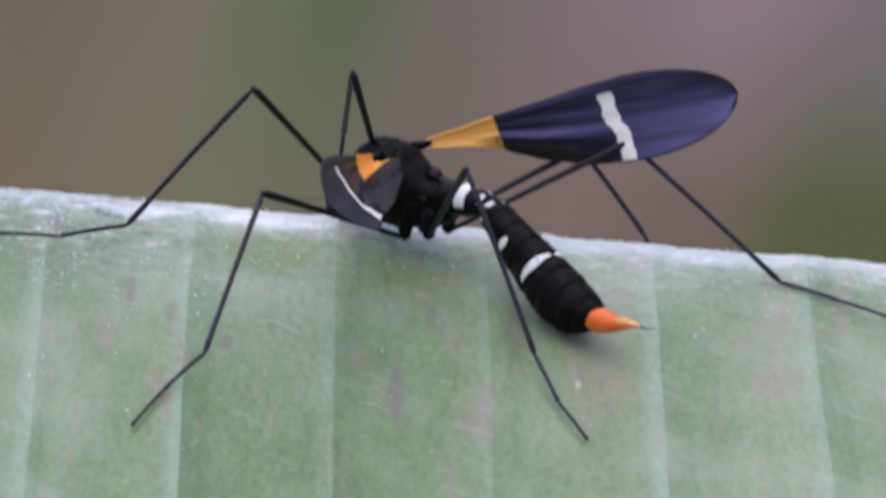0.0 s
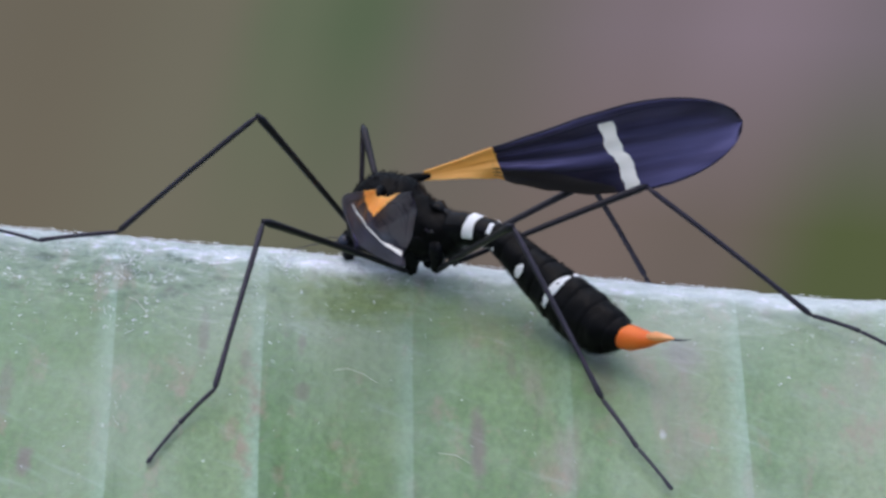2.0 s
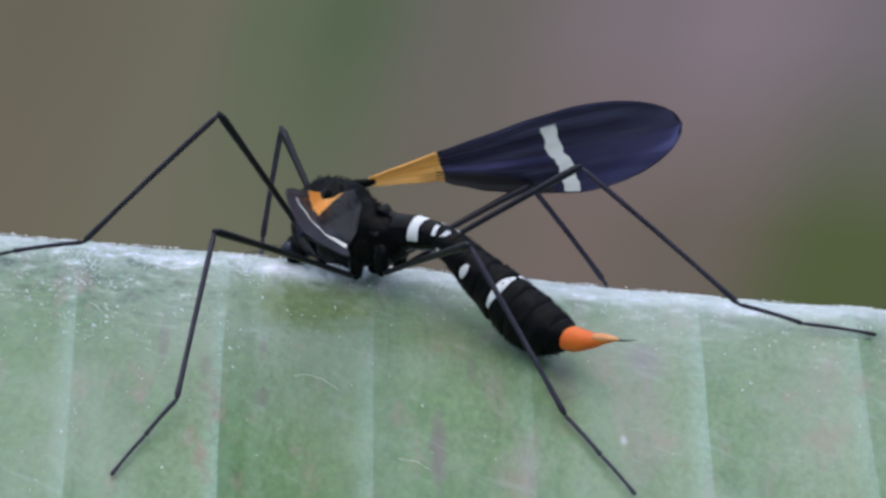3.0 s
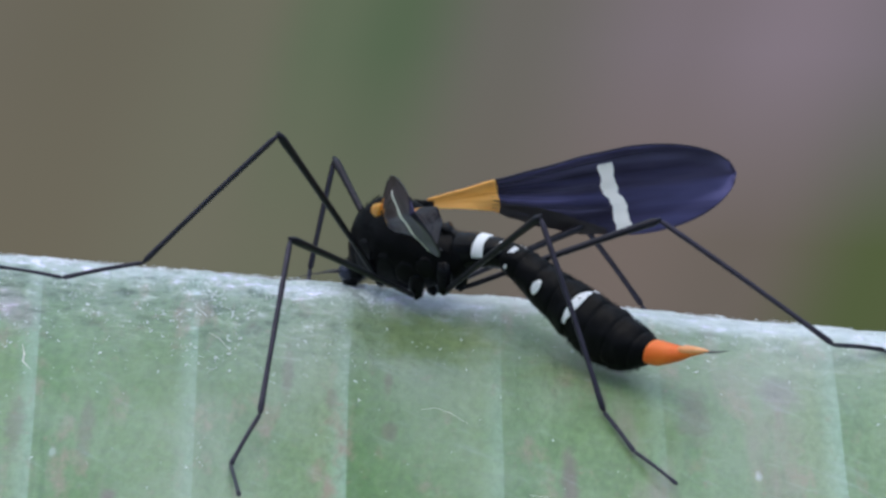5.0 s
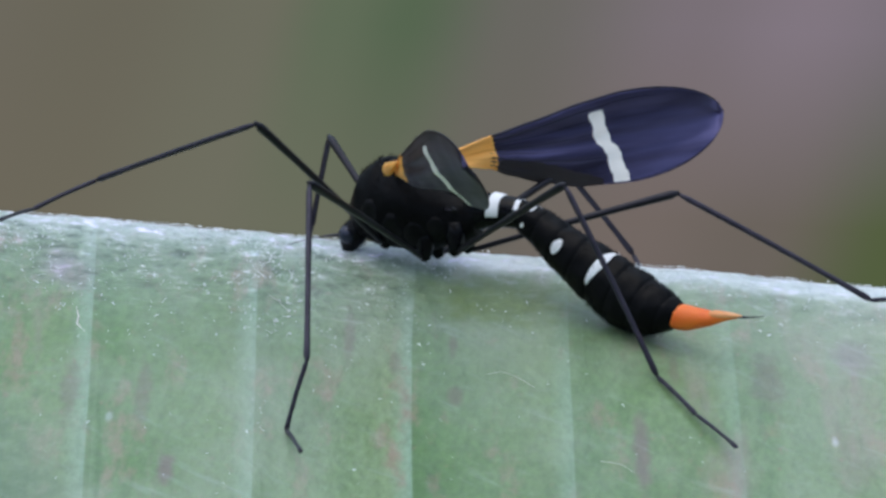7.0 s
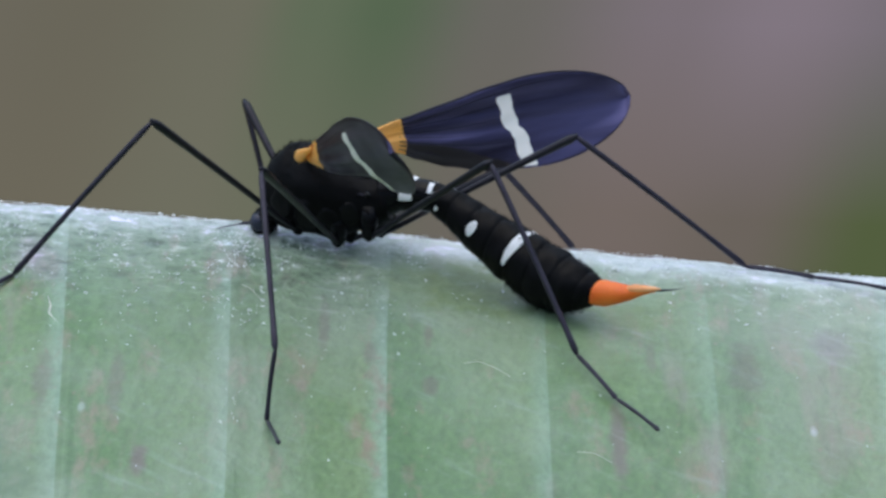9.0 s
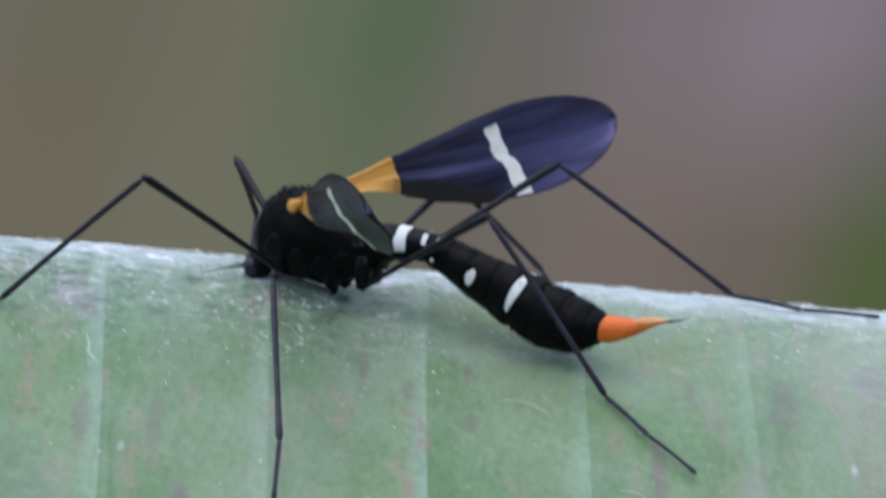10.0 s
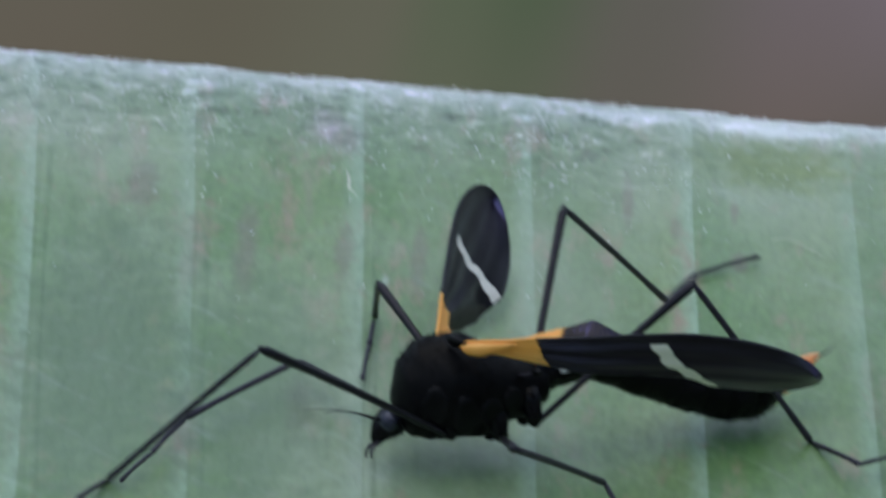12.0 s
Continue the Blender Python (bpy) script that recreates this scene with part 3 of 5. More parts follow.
def build_thorax():
    v, f = body_tube(THORAX, 0.12, 36, wobble=0.05)
    th = mesh_object("thorax", v, f, VELVET, fly, "humped thorax with short black pile")
    pile(THORAX, 2.8, -2.8, 2200, 0.2, th, "fur", 5)
    # plates of the flanks
    for side in (1, -1):
        for x0, x1, a0, a1, k in ((2.5, 1.3, -52, 8, 0.06), (1.35, 0.1, -66, -8, 0.06), (0.2, -1.0, -62, -14, 0.06), (-0.9, -1.9, -50, 2, 0.06)):
            patch(THORAX, x0, x1, a0, a1, PLATE, "pleuron", th, "dull black side plate", side, k, slant=0.12)
    # plates of the back
    for x, r in ((-1.9, 0.5), (-2.6, 0.4)):
        pts = [(x + 0.5, 0, 0.35), (x, 0, 0.45 if x > -2 else 0.05), (x - 0.45, 0, 0.1 if x > -2 else -0.25)]
        v, f = loft(along(pts, [r * 0.5, r, r * 0.45], 0.55), 16)
        mesh_object("scutellum", v, f, GLOSS, th)
    v, f = body_tube(WAIST, 0.12, 28, 0.06, 0.9)
    waist = mesh_object("first_segment", v, f, GLOSS, fly, "narrow black first body segment with a white saddle")
    for side in (1, -1):
        patch(WAIST, -3.72, -4.34, -24, 100, WHITE, "white_saddle", waist, "white patch", side, 0.03, False)
        patch(WAIST, -5.0, -5.25, 15, 75, WHITE, "white_ring", waist, "thin white ring", side, 0.02, False)
        # halteres: stalk and knob
        pts = [(-1.6, side * 0.9, -0.5), (-2.0, side * 1.3, -0.5), (-2.35, side * 1.5, -0.5)]
        v, f = loft(along(pts, [0.05, 0.045, 0.05]), 8)
        hal = mesh_object("haltere", v, f, LEG, fly)
        v, f = loft(along([(-2.28, side * 1.45, -0.5), (-2.45, side * 1.58, -0.5), (-2.65, side * 1.7, -0.5)], [0.06, 0.17, 0.06]), 10)
        mesh_object("knob", v, f, GLOSS, hal)
    for key, h in HIPS.items():
        for side in (1, -1):
            b = Vector((h.x, h.y * side, h.z))
            top = b + Vector((0.25 if key == "fore" else 0.0, -0.1 * side, 1.5))
            v, f = loft(along([top, b.lerp(top, 0.6), b.lerp(top, 0.25), b, b + Vector((0, 0, -0.12))], [0.5, 0.46, 0.36, 0.27, 0.1]), 14, 0.06)
            mesh_object("coxa", v, f, GLOSS, fly)


NECK = Vector((2.3, 0, -1.15))


def build_head():
    """Built round the neck, which is its origin."""
    c = Vector((1.25, 0, -0.1))
    v, f = loft(along([(0, 0, 0), (0.5, 0, 0), (0.85, 0, -0.02), (1.25, 0, -0.1), (1.65, 0, -0.32), (1.95, 0, -0.62), (2.05, 0, -0.85)], [0.35, 0.38, 0.6, 0.68, 0.5, 0.28, 0.1]), 20, 0.04)
    head = mesh_object("head", v, f, GLOSS, fly, "small black head with a short snout")
    pile([(0.5, 0, 0.5, 0.5), (1.1, -0.1, 0.68, 0.68), (1.6, -0.35, 0.45, 0.45)], 0.55, 1.55, 160, 0.2, head, "fur", 8)
    for side in (1, -1):
        e = c + Vector((0.12, side * 0.42, 0.08))
        v, f = loft(along([e + Vector((0, 0, -0.44)), e + Vector((0, 0, -0.3)), e, e + Vector((0, 0, 0.3)), e + Vector((0, 0, 0.44))], [0.08, 0.32, 0.44, 0.32, 0.08]), 18)
        mesh_object("eye", v, f, EYE, head, "dark compound eye")
        pts = [c + Vector((0.45 + 0.36 * i, side * (0.2 + 0.2 * i), 0.25 + 0.26 * i - 0.016 * i * i)) for i in range(8)]
        v, f = loft(along(pts, [0.08, 0.05, 0.03, 0.024, 0.02, 0.018, 0.015, 0.01]), 8)
        mesh_object("antenna", v, f, LEG, head, "thread-like antenna")
        pts = [c + Vector((0.6, side * 0.15, -0.55)), c + Vector((0.95, side * 0.3, -0.7)), c + Vector((1.15, side * 0.4, -0.9)), c + Vector((1.2, side * 0.45, -1.15))]
        v, f = loft(along(pts, [0.07, 0.075, 0.06, 0.03]), 8)
        mesh_object("palp", v, f, LEG, head)
    return head


def build_abdomen():
    v, f = body_tube(ABDOMEN, 0.06, 36, 0.11, 1.22, 0.07)
    ab = mesh_object("abdomen", v, f, VELVET, fly, "spindle-shaped black abdomen with white side spots")
    ab.location = KINK * MM
    pile(ABDOMEN, -0.2, -8.9, 1600, 0.13, ab, "fur", 6)
    pile(ABDOMEN, -5.0, -8.9, 500, 0.2, ab, "fur", 16, 200, 340)
    for side in (1, -1):
        patch(ABDOMEN, -2.38, -2.88, -18, 32, WHITE, "white_spot", ab, "small white spot", side)
        patch(ABDOMEN, -4.68, -5.18, -20, 92, WHITE, "white_spot", ab, "large white spot that runs over the back", side, slant=0.75)
        patch(ABDOMEN, -0.30, -0.62, 28, 74, WHITE, "white_ring", ab, "thin white mark", side, 0.02, False)
        patch(ABDOMEN, -0.40, -0.62, -28, -6, WHITE, "white_ring", ab, "thin white mark", side, 0.02)
    pts = [(-8.85, 0, -0.36), (-9.15, 0, -0.26), (-9.57, 0, -0.08), (-10.08, 0, 0.18), (-10.59, 0, 0.47), (-11.05, 0, 0.76), (-11.45, 0, 1.0), (-11.75, 0, 1.15)]
    v, f = loft(along(pts, [0.56, 0.67, 0.65, 0.54, 0.38, 0.23, 0.13, 0.05], 0.92), 20, 0.09)
    mesh_object("ovipositor", v, f, ORANGE, ab, "orange pointed ovipositor")
    for side in (1, -1):
        pts = [(-10.35, side * 0.14, 0.50), (-10.72, side * 0.15, 0.74), (-11.15, side * 0.12, 0.96), (-11.65, side * 0.06, 1.20), (-11.95, side * 0.02, 1.32)]
        v, f = loft(along(pts, [0.10, 0.20, 0.16, 0.10, 0.03]), 12, 0.05)
        mesh_object("valve", v, f, APRICOT, ab, "pale apricot valve")
    pts = [(-11.7, 0, 1.17), (-12.15, 0, 1.38), (-12.55, 0, 1.62), (-12.95, 0, 1.92)]
    v, f = loft(along(pts, [0.07, 0.05, 0.03, 0.008]), 8)
    mesh_object("needle", v, f, LEG, ab, "thin dark needle")
    return ab


LEAD = [(0, 0.20), (1.5, 0.40), (3.6, 0.72), (6, 1.02), (8.5, 1.38), (10.6, 1.55)]
TRAIL = [(0, -0.20), (1.5, -0.40), (3.6, -0.80), (4.4, -1.25), (6, -1.9), (8, -2.5), (10.6, -2.78)]
TIP, TIP_Y, WING_END = 10.6, -0.35, 15.9


def wing_edges(x):
    """Trailing and leading edge of the wing at x; the tip is a half ellipse."""
    if x <= TIP:
        return profile(TRAIL, x)[0], profile(LEAD, x)[0]
    k = max(0.0, 1 - ((x - TIP) / (WING_END - TIP)) ** 2.2) ** 0.56
    return TIP_Y + (TRAIL[-1][1] - TIP_Y) * k, TIP_Y + (LEAD[-1][1] - TIP_Y) * k


# left wing: along the wing, crease across and down, then the hind edge of the folded lobe across and down
FOLD = [(0, -0.12, 0, -0.16, -0.1), (1.5, -0.30, 0, -0.24, -0.55), (3.7, -0.56, 0, -0.17, -1.49), (4.75, -0.76, -0.05, -0.32, -2.2), (6, -1.0, -0.2, -1.1, -2.15), (8, -1.15, -0.45, -1.95, -1.5), (10, -1.15, -0.55, -2.3, -0.9),
        (12.5, -1.3, -0.65, -2.7, -1.05), (16, -1.3, -0.65, -2.7, -1.05)]
CREASE = 0.3


def wing_point(x, v, flip, thick=0.0):
    """Millimetres; x along the wing, v from trailing (0) to leading edge (1). The hind lobe of the left wing is folded down along a crease."""
    lo, hi = wing_edges(x)
    fold = 0.045 * math.sin(v * 25 + 0.12 * x) * ease(0.25, 1, (x - 3.2) / 1.5) * min(1, x / 3) * (0.35 + 0.65 * ease(1, 0, (x - 5) / 7)) * min(1, max(0, WING_END - x) / 3)
    arch = 0.29 * math.sin(math.pi * v) * min(1, x / 5)
    if flip > 0:
        cy, cz, ty, tz = profile(FOLD, x)
        if x > TIP:
            k = (hi - TIP_Y) / (LEAD[-1][1] - TIP_Y)
            cy, cz, ty, tz = TIP_Y + (cy - TIP_Y) * k, cz * k, TIP_Y + (ty - TIP_Y) * k, tz * k
        f = max(0.0, CREASE - v) / CREASE
        y = cy + (ty - cy) * f if f > 0 else cy + (hi - cy) * (v - CREASE) / (1 - CREASE)
        fold += cz + (tz - cz) * f ** 1.2 if f > 0 else cz * (1 - v) / (1 - CREASE)
    else:
        y = lo + (hi - lo) * v
        # the hind lobe is bent down along a crease
        fold += 2.0 * max(0.0, 0.34 - v) * ease(0, 1, (x - 2.0) / 2.0) * ease(1, 0, (x - 8.2) / 2.5)
    return Vector((x, y, flip * (arch + fold - 0.0022 * x * x + thick)))


def wing_strip(x0, x1, bend, mat, name, parent, flip, label, thick, wavy=0.0, seed=0):
    """One zone of the wing, with both faces. bend: how far its ends lean along the wing from leading to trailing edge."""
    nx, nv = max(6, int((x1 - x0) / 0.2)), 26
    verts, faces = [], []
    for sgn in (1, -1):
        for i in range(nx + 1):
            for j in range(nv + 1):
                v = j / nv
                edge0 = bend * (1 - v) + wavy * noise.noise(Vector((v * 7, seed, 0)))
                edge1 = bend * (1 - v) + wavy * noise.noise(Vector((v * 7, seed, 5)))
                a = x0 + (edge0 if x0 > 0.1 else 0)
                b = x1 + (edge1 if x1 < 16 else 0)
                u = i / nx
                u = 1 - (1 - u) ** 1.7 if x1 > 16 else u
                x = max(0.0, min(WING_END, a + (b - a) * u))
                verts.append(wing_point(x, 0.5 + (v - 0.5) * 0.999, flip, sgn * thick) * MM)
    m = (nx + 1) * (nv + 1)
    for q in (0, m):
        for i in range(nx):
            for j in range(nv):
                a = q + i * (nv + 1) + j
                faces.append((a, a + 1, a + nv + 2, a + nv + 1))
    for i in range(nx):
        for j in (0, nv):
            a = i * (nv + 1) + j
            faces.append((a, a + nv + 1, a + nv + 1 + m, a + m))
    for j in range(nv):
        for i in (0, nx):
            a = i * (nv + 1) + j
            faces.append((a, a + 1, a + 1 + m, a + m))
    return mesh_object(name, verts, faces, mat, parent, label)


def build_wing(side):
    flip = side
    wing = wing_strip(3.5, WING_END, 0.25, FILM, "wing", fly, flip, "smoky black wing with violet sheen", 0.028, 0.10, 1)
    wing.location = Vector((WING_ROOT.x, side * WING_ROOT.y, WING_ROOT.z)) * MM
    wing_strip(0.0, 3.62, 0.25, AMBER, "wing_base", wing, flip, "amber orange wing base", 0.034, 0.10, 1)
    # the pale cross band ends short of the leading edge
    verts, faces, nb = [], [], 30
    for sgn in (1, -1):
        for j in range(nb + 1):
            v = 0.02 + 0.84 * j / nb
            mid = 9.22 + 0.50 * (1 - v) + 0.30 * ease(0, 1, (0.50 - v) / 0.10) + 0.12 * noise.noise(Vector((v * 14, 2, 0)))
            half = 0.47 + 0.14 * noise.noise(Vector((v * 8, 7, 0))) - 0.15 * max(0, v - 0.8) / 0.2
            for i in range(5):
                verts.append(wing_point(mid + half * (i - 2) / 2, v, flip, sgn * (0.042 if 0 < i < 4 else 0.02)) * MM)
    m = (nb + 1) * 5
    for q in (0, m):
        for j in range(nb):
            for i in range(4):
                a = q + j * 5 + i
                faces.append((a, a + 1, a + 6, a + 5))
    mesh_object("wing_band", verts, faces, CREAM, wing, "cream white cross band")
    # thin smoky hind lobe behind the crease
    verts, faces, nl = [], [], 28
    for sgn in (1, -1):
        for i in range(nl + 1):
            x = 3.85 + 5.3 * i / nl
            top = 0.345 - 0.27 * (max(0.0, i / nl - 0.25) / 0.75) ** 1.6
            for j in range(7):
                verts.append(wing_point(x, 0.004 + top * j / 6, flip, sgn * (0.036 if j < 6 else 0.02)) * MM)
    m = (nl + 1) * 7
    for q in (0, m):
        for i in range(nl):
            for j in range(6):
                a = q + i * 7 + j
                faces.append((a, a + 1, a + 8, a + 7))
    mesh_object("hind_lobe", verts, faces, LOBE, wing, "dull brown hind lobe of the wing")
    for v0, v1, x0, x1, r in ((1.0, 1.0, 3.6, 15.6, 0.07), (0.87, 0.93, 3.6, 14.6, 0.055), (0.74, 0.80, 3.6, 15.2, 0.045), (0.60, 0.62, 3.6, 15.8, 0.04),
                              (0.48, 0.44, 3.4, 15.6, 0.04), (0.36, 0.28, 3.4, 15.0, 0.04), (0.24, 0.12, 3.4, 13.6, 0.035), (0.12, 0.02, 3.4, 9.8, 0.035)):
        pts = []
        for i in range(25):
            t = i / 24
            pts.append(wing_point(x0 + (x1 - x0) * t, v0 + (v1 - v0) * t, flip))
        vv, ff = loft(along(pts, [r * (1 - 0.55 * i / 24) for i in range(25)]), 6)
        mesh_object("wing_vein", vv, ff, VEIN, wing)
    for v0, v1, r in ((1.0, 1.0, 0.07), (0.62, 0.66, 0.05), (0.2, 0.28, 0.045)):
        pts = [wing_point(0.1 + 3.45 * i / 12, v0 + (v1 - v0) * i / 12, flip) for i in range(13)]
        vv, ff = loft(along(pts, [r] * 13), 6)
        mesh_object("wing_vein", vv, ff, AMBER, wing, "amber vein")
    vv, ff = loft(along([(-0.9, 0, -0.25), (-0.5, 0, -0.1), (0.0, 0, 0), (0.35, 0, 0)], [0.26, 0.28, 0.2, 0.12], 0.6), 12)
    mesh_object("tegula", vv, ff, VELVET, wing)
    if flip > 0:
        vv, ff = loft(along([(-0.1, 0.05, 0.2), (0.35, 0.18, 0.38), (0.9, 0.26, 0.40), (1.7, 0.34, 0.28), (2.6, 0.46, 0.14)], [0.10, 0.27, 0.30, 0.22, 0.06], 0.7), 14, 0.25, 4)
        mesh_object("hinge_pad", vv, ff, AMBER, wing, "amber pad at the wing hinge")
    return wing


def limb(name, length, r0, r1, club, mat, label=""):
    """A leg piece from the origin along +x, with a slight swelling at the far end and short bristles."""
    xs = [-0.04, 0.06, 0.25, 0.5, 0.75, 0.9, 0.97, 1.0]
    pts = [(x * length if 0 <= x < 1 else (length + r1 * 0.6 if x >= 1 else -r0 * 0.6), 0, 0.05 * math.sin(3 * x)) for x in xs]
    rad = [r0 * 0.5, r0, r0 * 0.97 + r1 * 0.03, (r0 + r1) / 2, r0 * 0.25 + r1 * 0.75, r1 * (1 + club * 0.7), r1 * (1 + club), r1 * 0.5]
    v, f = loft(along(pts, rad), 12)
    rnd = random.Random(int(length * 1000))
    for i in range(int(length * 9)):
        x = rnd.uniform(0.3, length)
        a = rnd.uniform(0, 2 * math.pi)
        r = r0 + (r1 - r0) * x / length
        d = Vector((0.8, math.cos(a), math.sin(a))).normalized()
        b = Vector((x, r * 0.9 * math.cos(a), r * 0.9 * math.sin(a)))
        k = len(v)
        v += [(b + Vector((0.02, 0, 0))) * MM, (b - Vector((0.02, 0, 0))) * MM, (b + Vector((0, -math.sin(a), math.cos(a))) * 0.02) * MM, (b + d * 0.05) * MM]
        f += [(k, k + 1, k + 3), (k + 1, k + 2, k + 3), (k + 2, k, k + 3)]
    return mesh_object(name, v, f, mat, fly, label)


build_thorax()
head = build_head()
abdomen = build_abdomen()
left_wing = build_wing(1)
right_wing = build_wing(-1)

LEGS = {}
for key, lengths in (
    (('left', 'fore'), (11.05, 9.64, 3.91, 3.79)),
    (('left', 'mid'), (10.91, 9.79, 3.15, 4.21)),
    (('left', 'hind'), (8.49, 9.63, 3.89, 3.85)),
    (('right', 'fore'), (8.01, 6.91, 2.85, 2.36)),
    (('right', 'mid'), (9.13, 6.23, 3.45, 3.52)),
    (('right', 'hind'), (10.08, 10.26, 3.23, 3.60)),
):
    LEGS[key] = (lengths, [limb("femur", lengths[0], 0.135, 0.185, 0.12, FEMUR, "black thigh, thicker towards the knee"), limb("tibia", lengths[1], 0.14, 0.125, 0.25, LEG), limb("tarsus", lengths[2], 0.112, 0.10, 0.25, LEG), limb("tarsus_tip", lengths[3], 0.095, 0.08, 0.4, LEG)])


# ---- movement ----
BODY, STEPS = [], {k: [] for k in LEGS}


def body_at(t, *v):
    BODY.append((t, v))


def step(leg, t, *v):
    STEPS[leg].append((t, v))


def glide(rows, t):
    """Smooth value of a table of (time, values) at t, without overshoot."""
    ts = [r[0] for r in rows]
    if t <= ts[0]:
        return list(rows[0][1])
    if t >= ts[-1]:
        return list(rows[-1][1])
    i = max(k for k in range(len(ts) - 1) if ts[k] <= t)
    h = ts[i + 1] - ts[i]
    u = (t - ts[i]) / h
    out = []
    for c in range(len(rows[0][1])):
        p = [rows[max(i - 1, 0)][1][c], rows[i][1][c], rows[i + 1][1][c], rows[min(i + 2, len(rows) - 1)][1][c]]

        def slope(a, b, c2, ha, hb):
            s1, s2 = (b - a) / max(ha, 1e-6), (c2 - b) / max(hb, 1e-6)
            return 0.0 if s1 * s2 <= 0 else 2 * s1 * s2 / (s1 + s2)
        m0 = slope(p[0], p[1], p[2], ts[i] - ts[i - 1], h) if i > 0 else 0.0
        m1 = slope(p[1], p[2], p[3], h, ts[i + 2] - ts[i + 1]) if i + 2 < len(ts) else 0.0
        out.append((2 * u ** 3 - 3 * u * u + 1) * p[1] + (u ** 3 - 2 * u * u + u) * h * m0 + (3 * u * u - 2 * u ** 3) * p[2] + (u ** 3 - u * u) * h * m1)
    return out


def on_leaf(p):
    """Lifts a point of a foot that would sink into the leaf's face."""
    n = Vector((SLOPE * math.cos(FACE), -math.sin(FACE), math.cos(FACE))).normalized()
    h = n.dot(p) - n.dot(leaf_point(p.x, 20.0)) - 0.26
    return p - n * h if h < 0 and p.y < -4 else p


def quat(v):
    from mathutils import Quaternion
    return Quaternion(v).normalized()


def motions():
    # thorax place (mm) and turn, left wing, right wing, abdomen turns
    body_at(0, 8.67, -3.71, 3.07, 0.3249, 0.0022, 0.0331, 0.9452, 0.2169, 0.4642, 0.7344, 0.4451, 0.3044, 0.0876, -0.5847, -0.7468, -0.9744, 0.0063, 0.2011, 0.1005)
    body_at(0.5, 7.08, -3.31, 3.28, 0.2635, 0.0323, 0.0819, 0.9606, 0.1662, 0.4730, 0.7991, 0.3316, 0.2804, 0.1150, -0.6161, -0.7271, -0.9813, 0.0100, 0.1825, 0.0609)
    body_at(1, 6.14, -4.30, 3.04, 0.2404, -0.0053, 0.0426, 0.9697, 0.2286, 0.4392, 0.7733, 0.3960, 0.3048, 0.1347, -0.5889, -0.7363, -0.9780, 0.0393, 0.1906, 0.0746)
    body_at(1.5, 5.69, -3.18, 3.02, 0.2970, -0.0159, 0.0287, 0.9543, 0.2205, 0.4630, 0.7551, 0.4085, 0.2951, 0.0708, -0.5817, -0.7547, -0.9774, 0.0218, 0.1858, 0.0980)
    body_at(2, 4.97, -2.76, 3.29, 0.2849, -0.0194, 0.0288, 0.9579, 0.2215, 0.4618, 0.7312, 0.4506, 0.2787, 0.1095, -0.6090, -0.7345, -0.9776, 0.0248, 0.1846, 0.0977)
    body_at(2.5, 4.04, -3.38, 3.14, 0.2442, -0.0285, 0.0673, 0.9670, 0.2189, 0.4334, 0.7278, 0.4844, 0.3090, 0.1937, -0.6123, -0.7015, -0.9745, -0.0006, 0.2197, 0.0465)
    body_at(3, 4.17, -2.40, 3.20, 0.2808, -0.0241, 0.0512, 0.9581, 0.2189, 0.4649, 0.7335, 0.4449, 0.3211, 0.2167, -0.6739, -0.6291, -0.9757, -0.0038, 0.1984, 0.0926)
    body_at(3.5, 3.04, -1.80, 3.45, 0.2550, -0.0068, 0.1015, 0.9616, 0.2330, 0.4317, 0.7113, 0.5034, 0.3064, 0.2090, -0.6638, -0.6495, -0.9796, 0.0045, 0.1961, 0.0433)
    body_at(5.5, 0.83, -2.00, 3.61, 0.2515, -0.0273, 0.0817, 0.9640, 0.2464, 0.4133, 0.6711, 0.5640, 0.3430, 0.2680, -0.6207, -0.6521, -0.9756, 0.0083, 0.2116, 0.0576)
    body_at(6, 0.84, -1.21, 3.56, 0.2961, -0.0230, 0.0615, 0.9529, 0.1963, 0.4295, 0.7909, 0.3892, 0.3656, 0.2362, -0.5974, -0.6735, -0.9732, -0.0117, 0.2128, 0.0859)
    body_at(6.5, -0.18, -1.57, 3.71, 0.2682, -0.0034, 0.1053, 0.9576, 0.2220, 0.4194, 0.6788, 0.5603, 0.3795, 0.3000, -0.6322, -0.6053, -0.9782, -0.0076, 0.2012, 0.0502)
    body_at(7, -1.64, -2.92, 3.85, 0.1918, -0.0155, 0.1095, 0.9752, 0.2388, 0.4226, 0.7021, 0.5209, 0.3753, 0.2262, -0.6086, -0.6616, -0.9731, -0.0146, 0.2253, 0.0468)
    body_at(9, -4.58, -2.67, 3.94, 0.1700, -0.0231, 0.0977, 0.9803, 0.2288, 0.4224, 0.7069, 0.5192, 0.3639, 0.2380, -0.6028, -0.6690, -0.9750, 0.0033, 0.2111, 0.0690)
    body_at(9.5, -5.33, -3.05, 4.02, 0.1965, -0.0319, 0.0515, 0.9786, 0.2168, 0.4431, 0.6710, 0.5535, 0.4054, 0.2512, -0.5563, -0.6805, -0.9792, 0.0162, 0.1961, 0.0490)
    body_at(10, -6.58, -4.19, 3.97, 0.1779, -0.0144, 0.0569, 0.9823, 0.2255, 0.4414, 0.6759, 0.5454, 0.4154, 0.2170, -0.5282, -0.7081, -0.9870, 0.0081, 0.1562, 0.0365)
    body_at(10.2, -7.04, -4.03, 4.06, 0.1785, -0.0005, 0.0635, 0.9819, 0.2255, 0.4414, 0.6759, 0.5454, 0.4288, 0.1972, -0.4889, -0.7337, -0.9900, 0.0204, 0.1337, 0.0409)
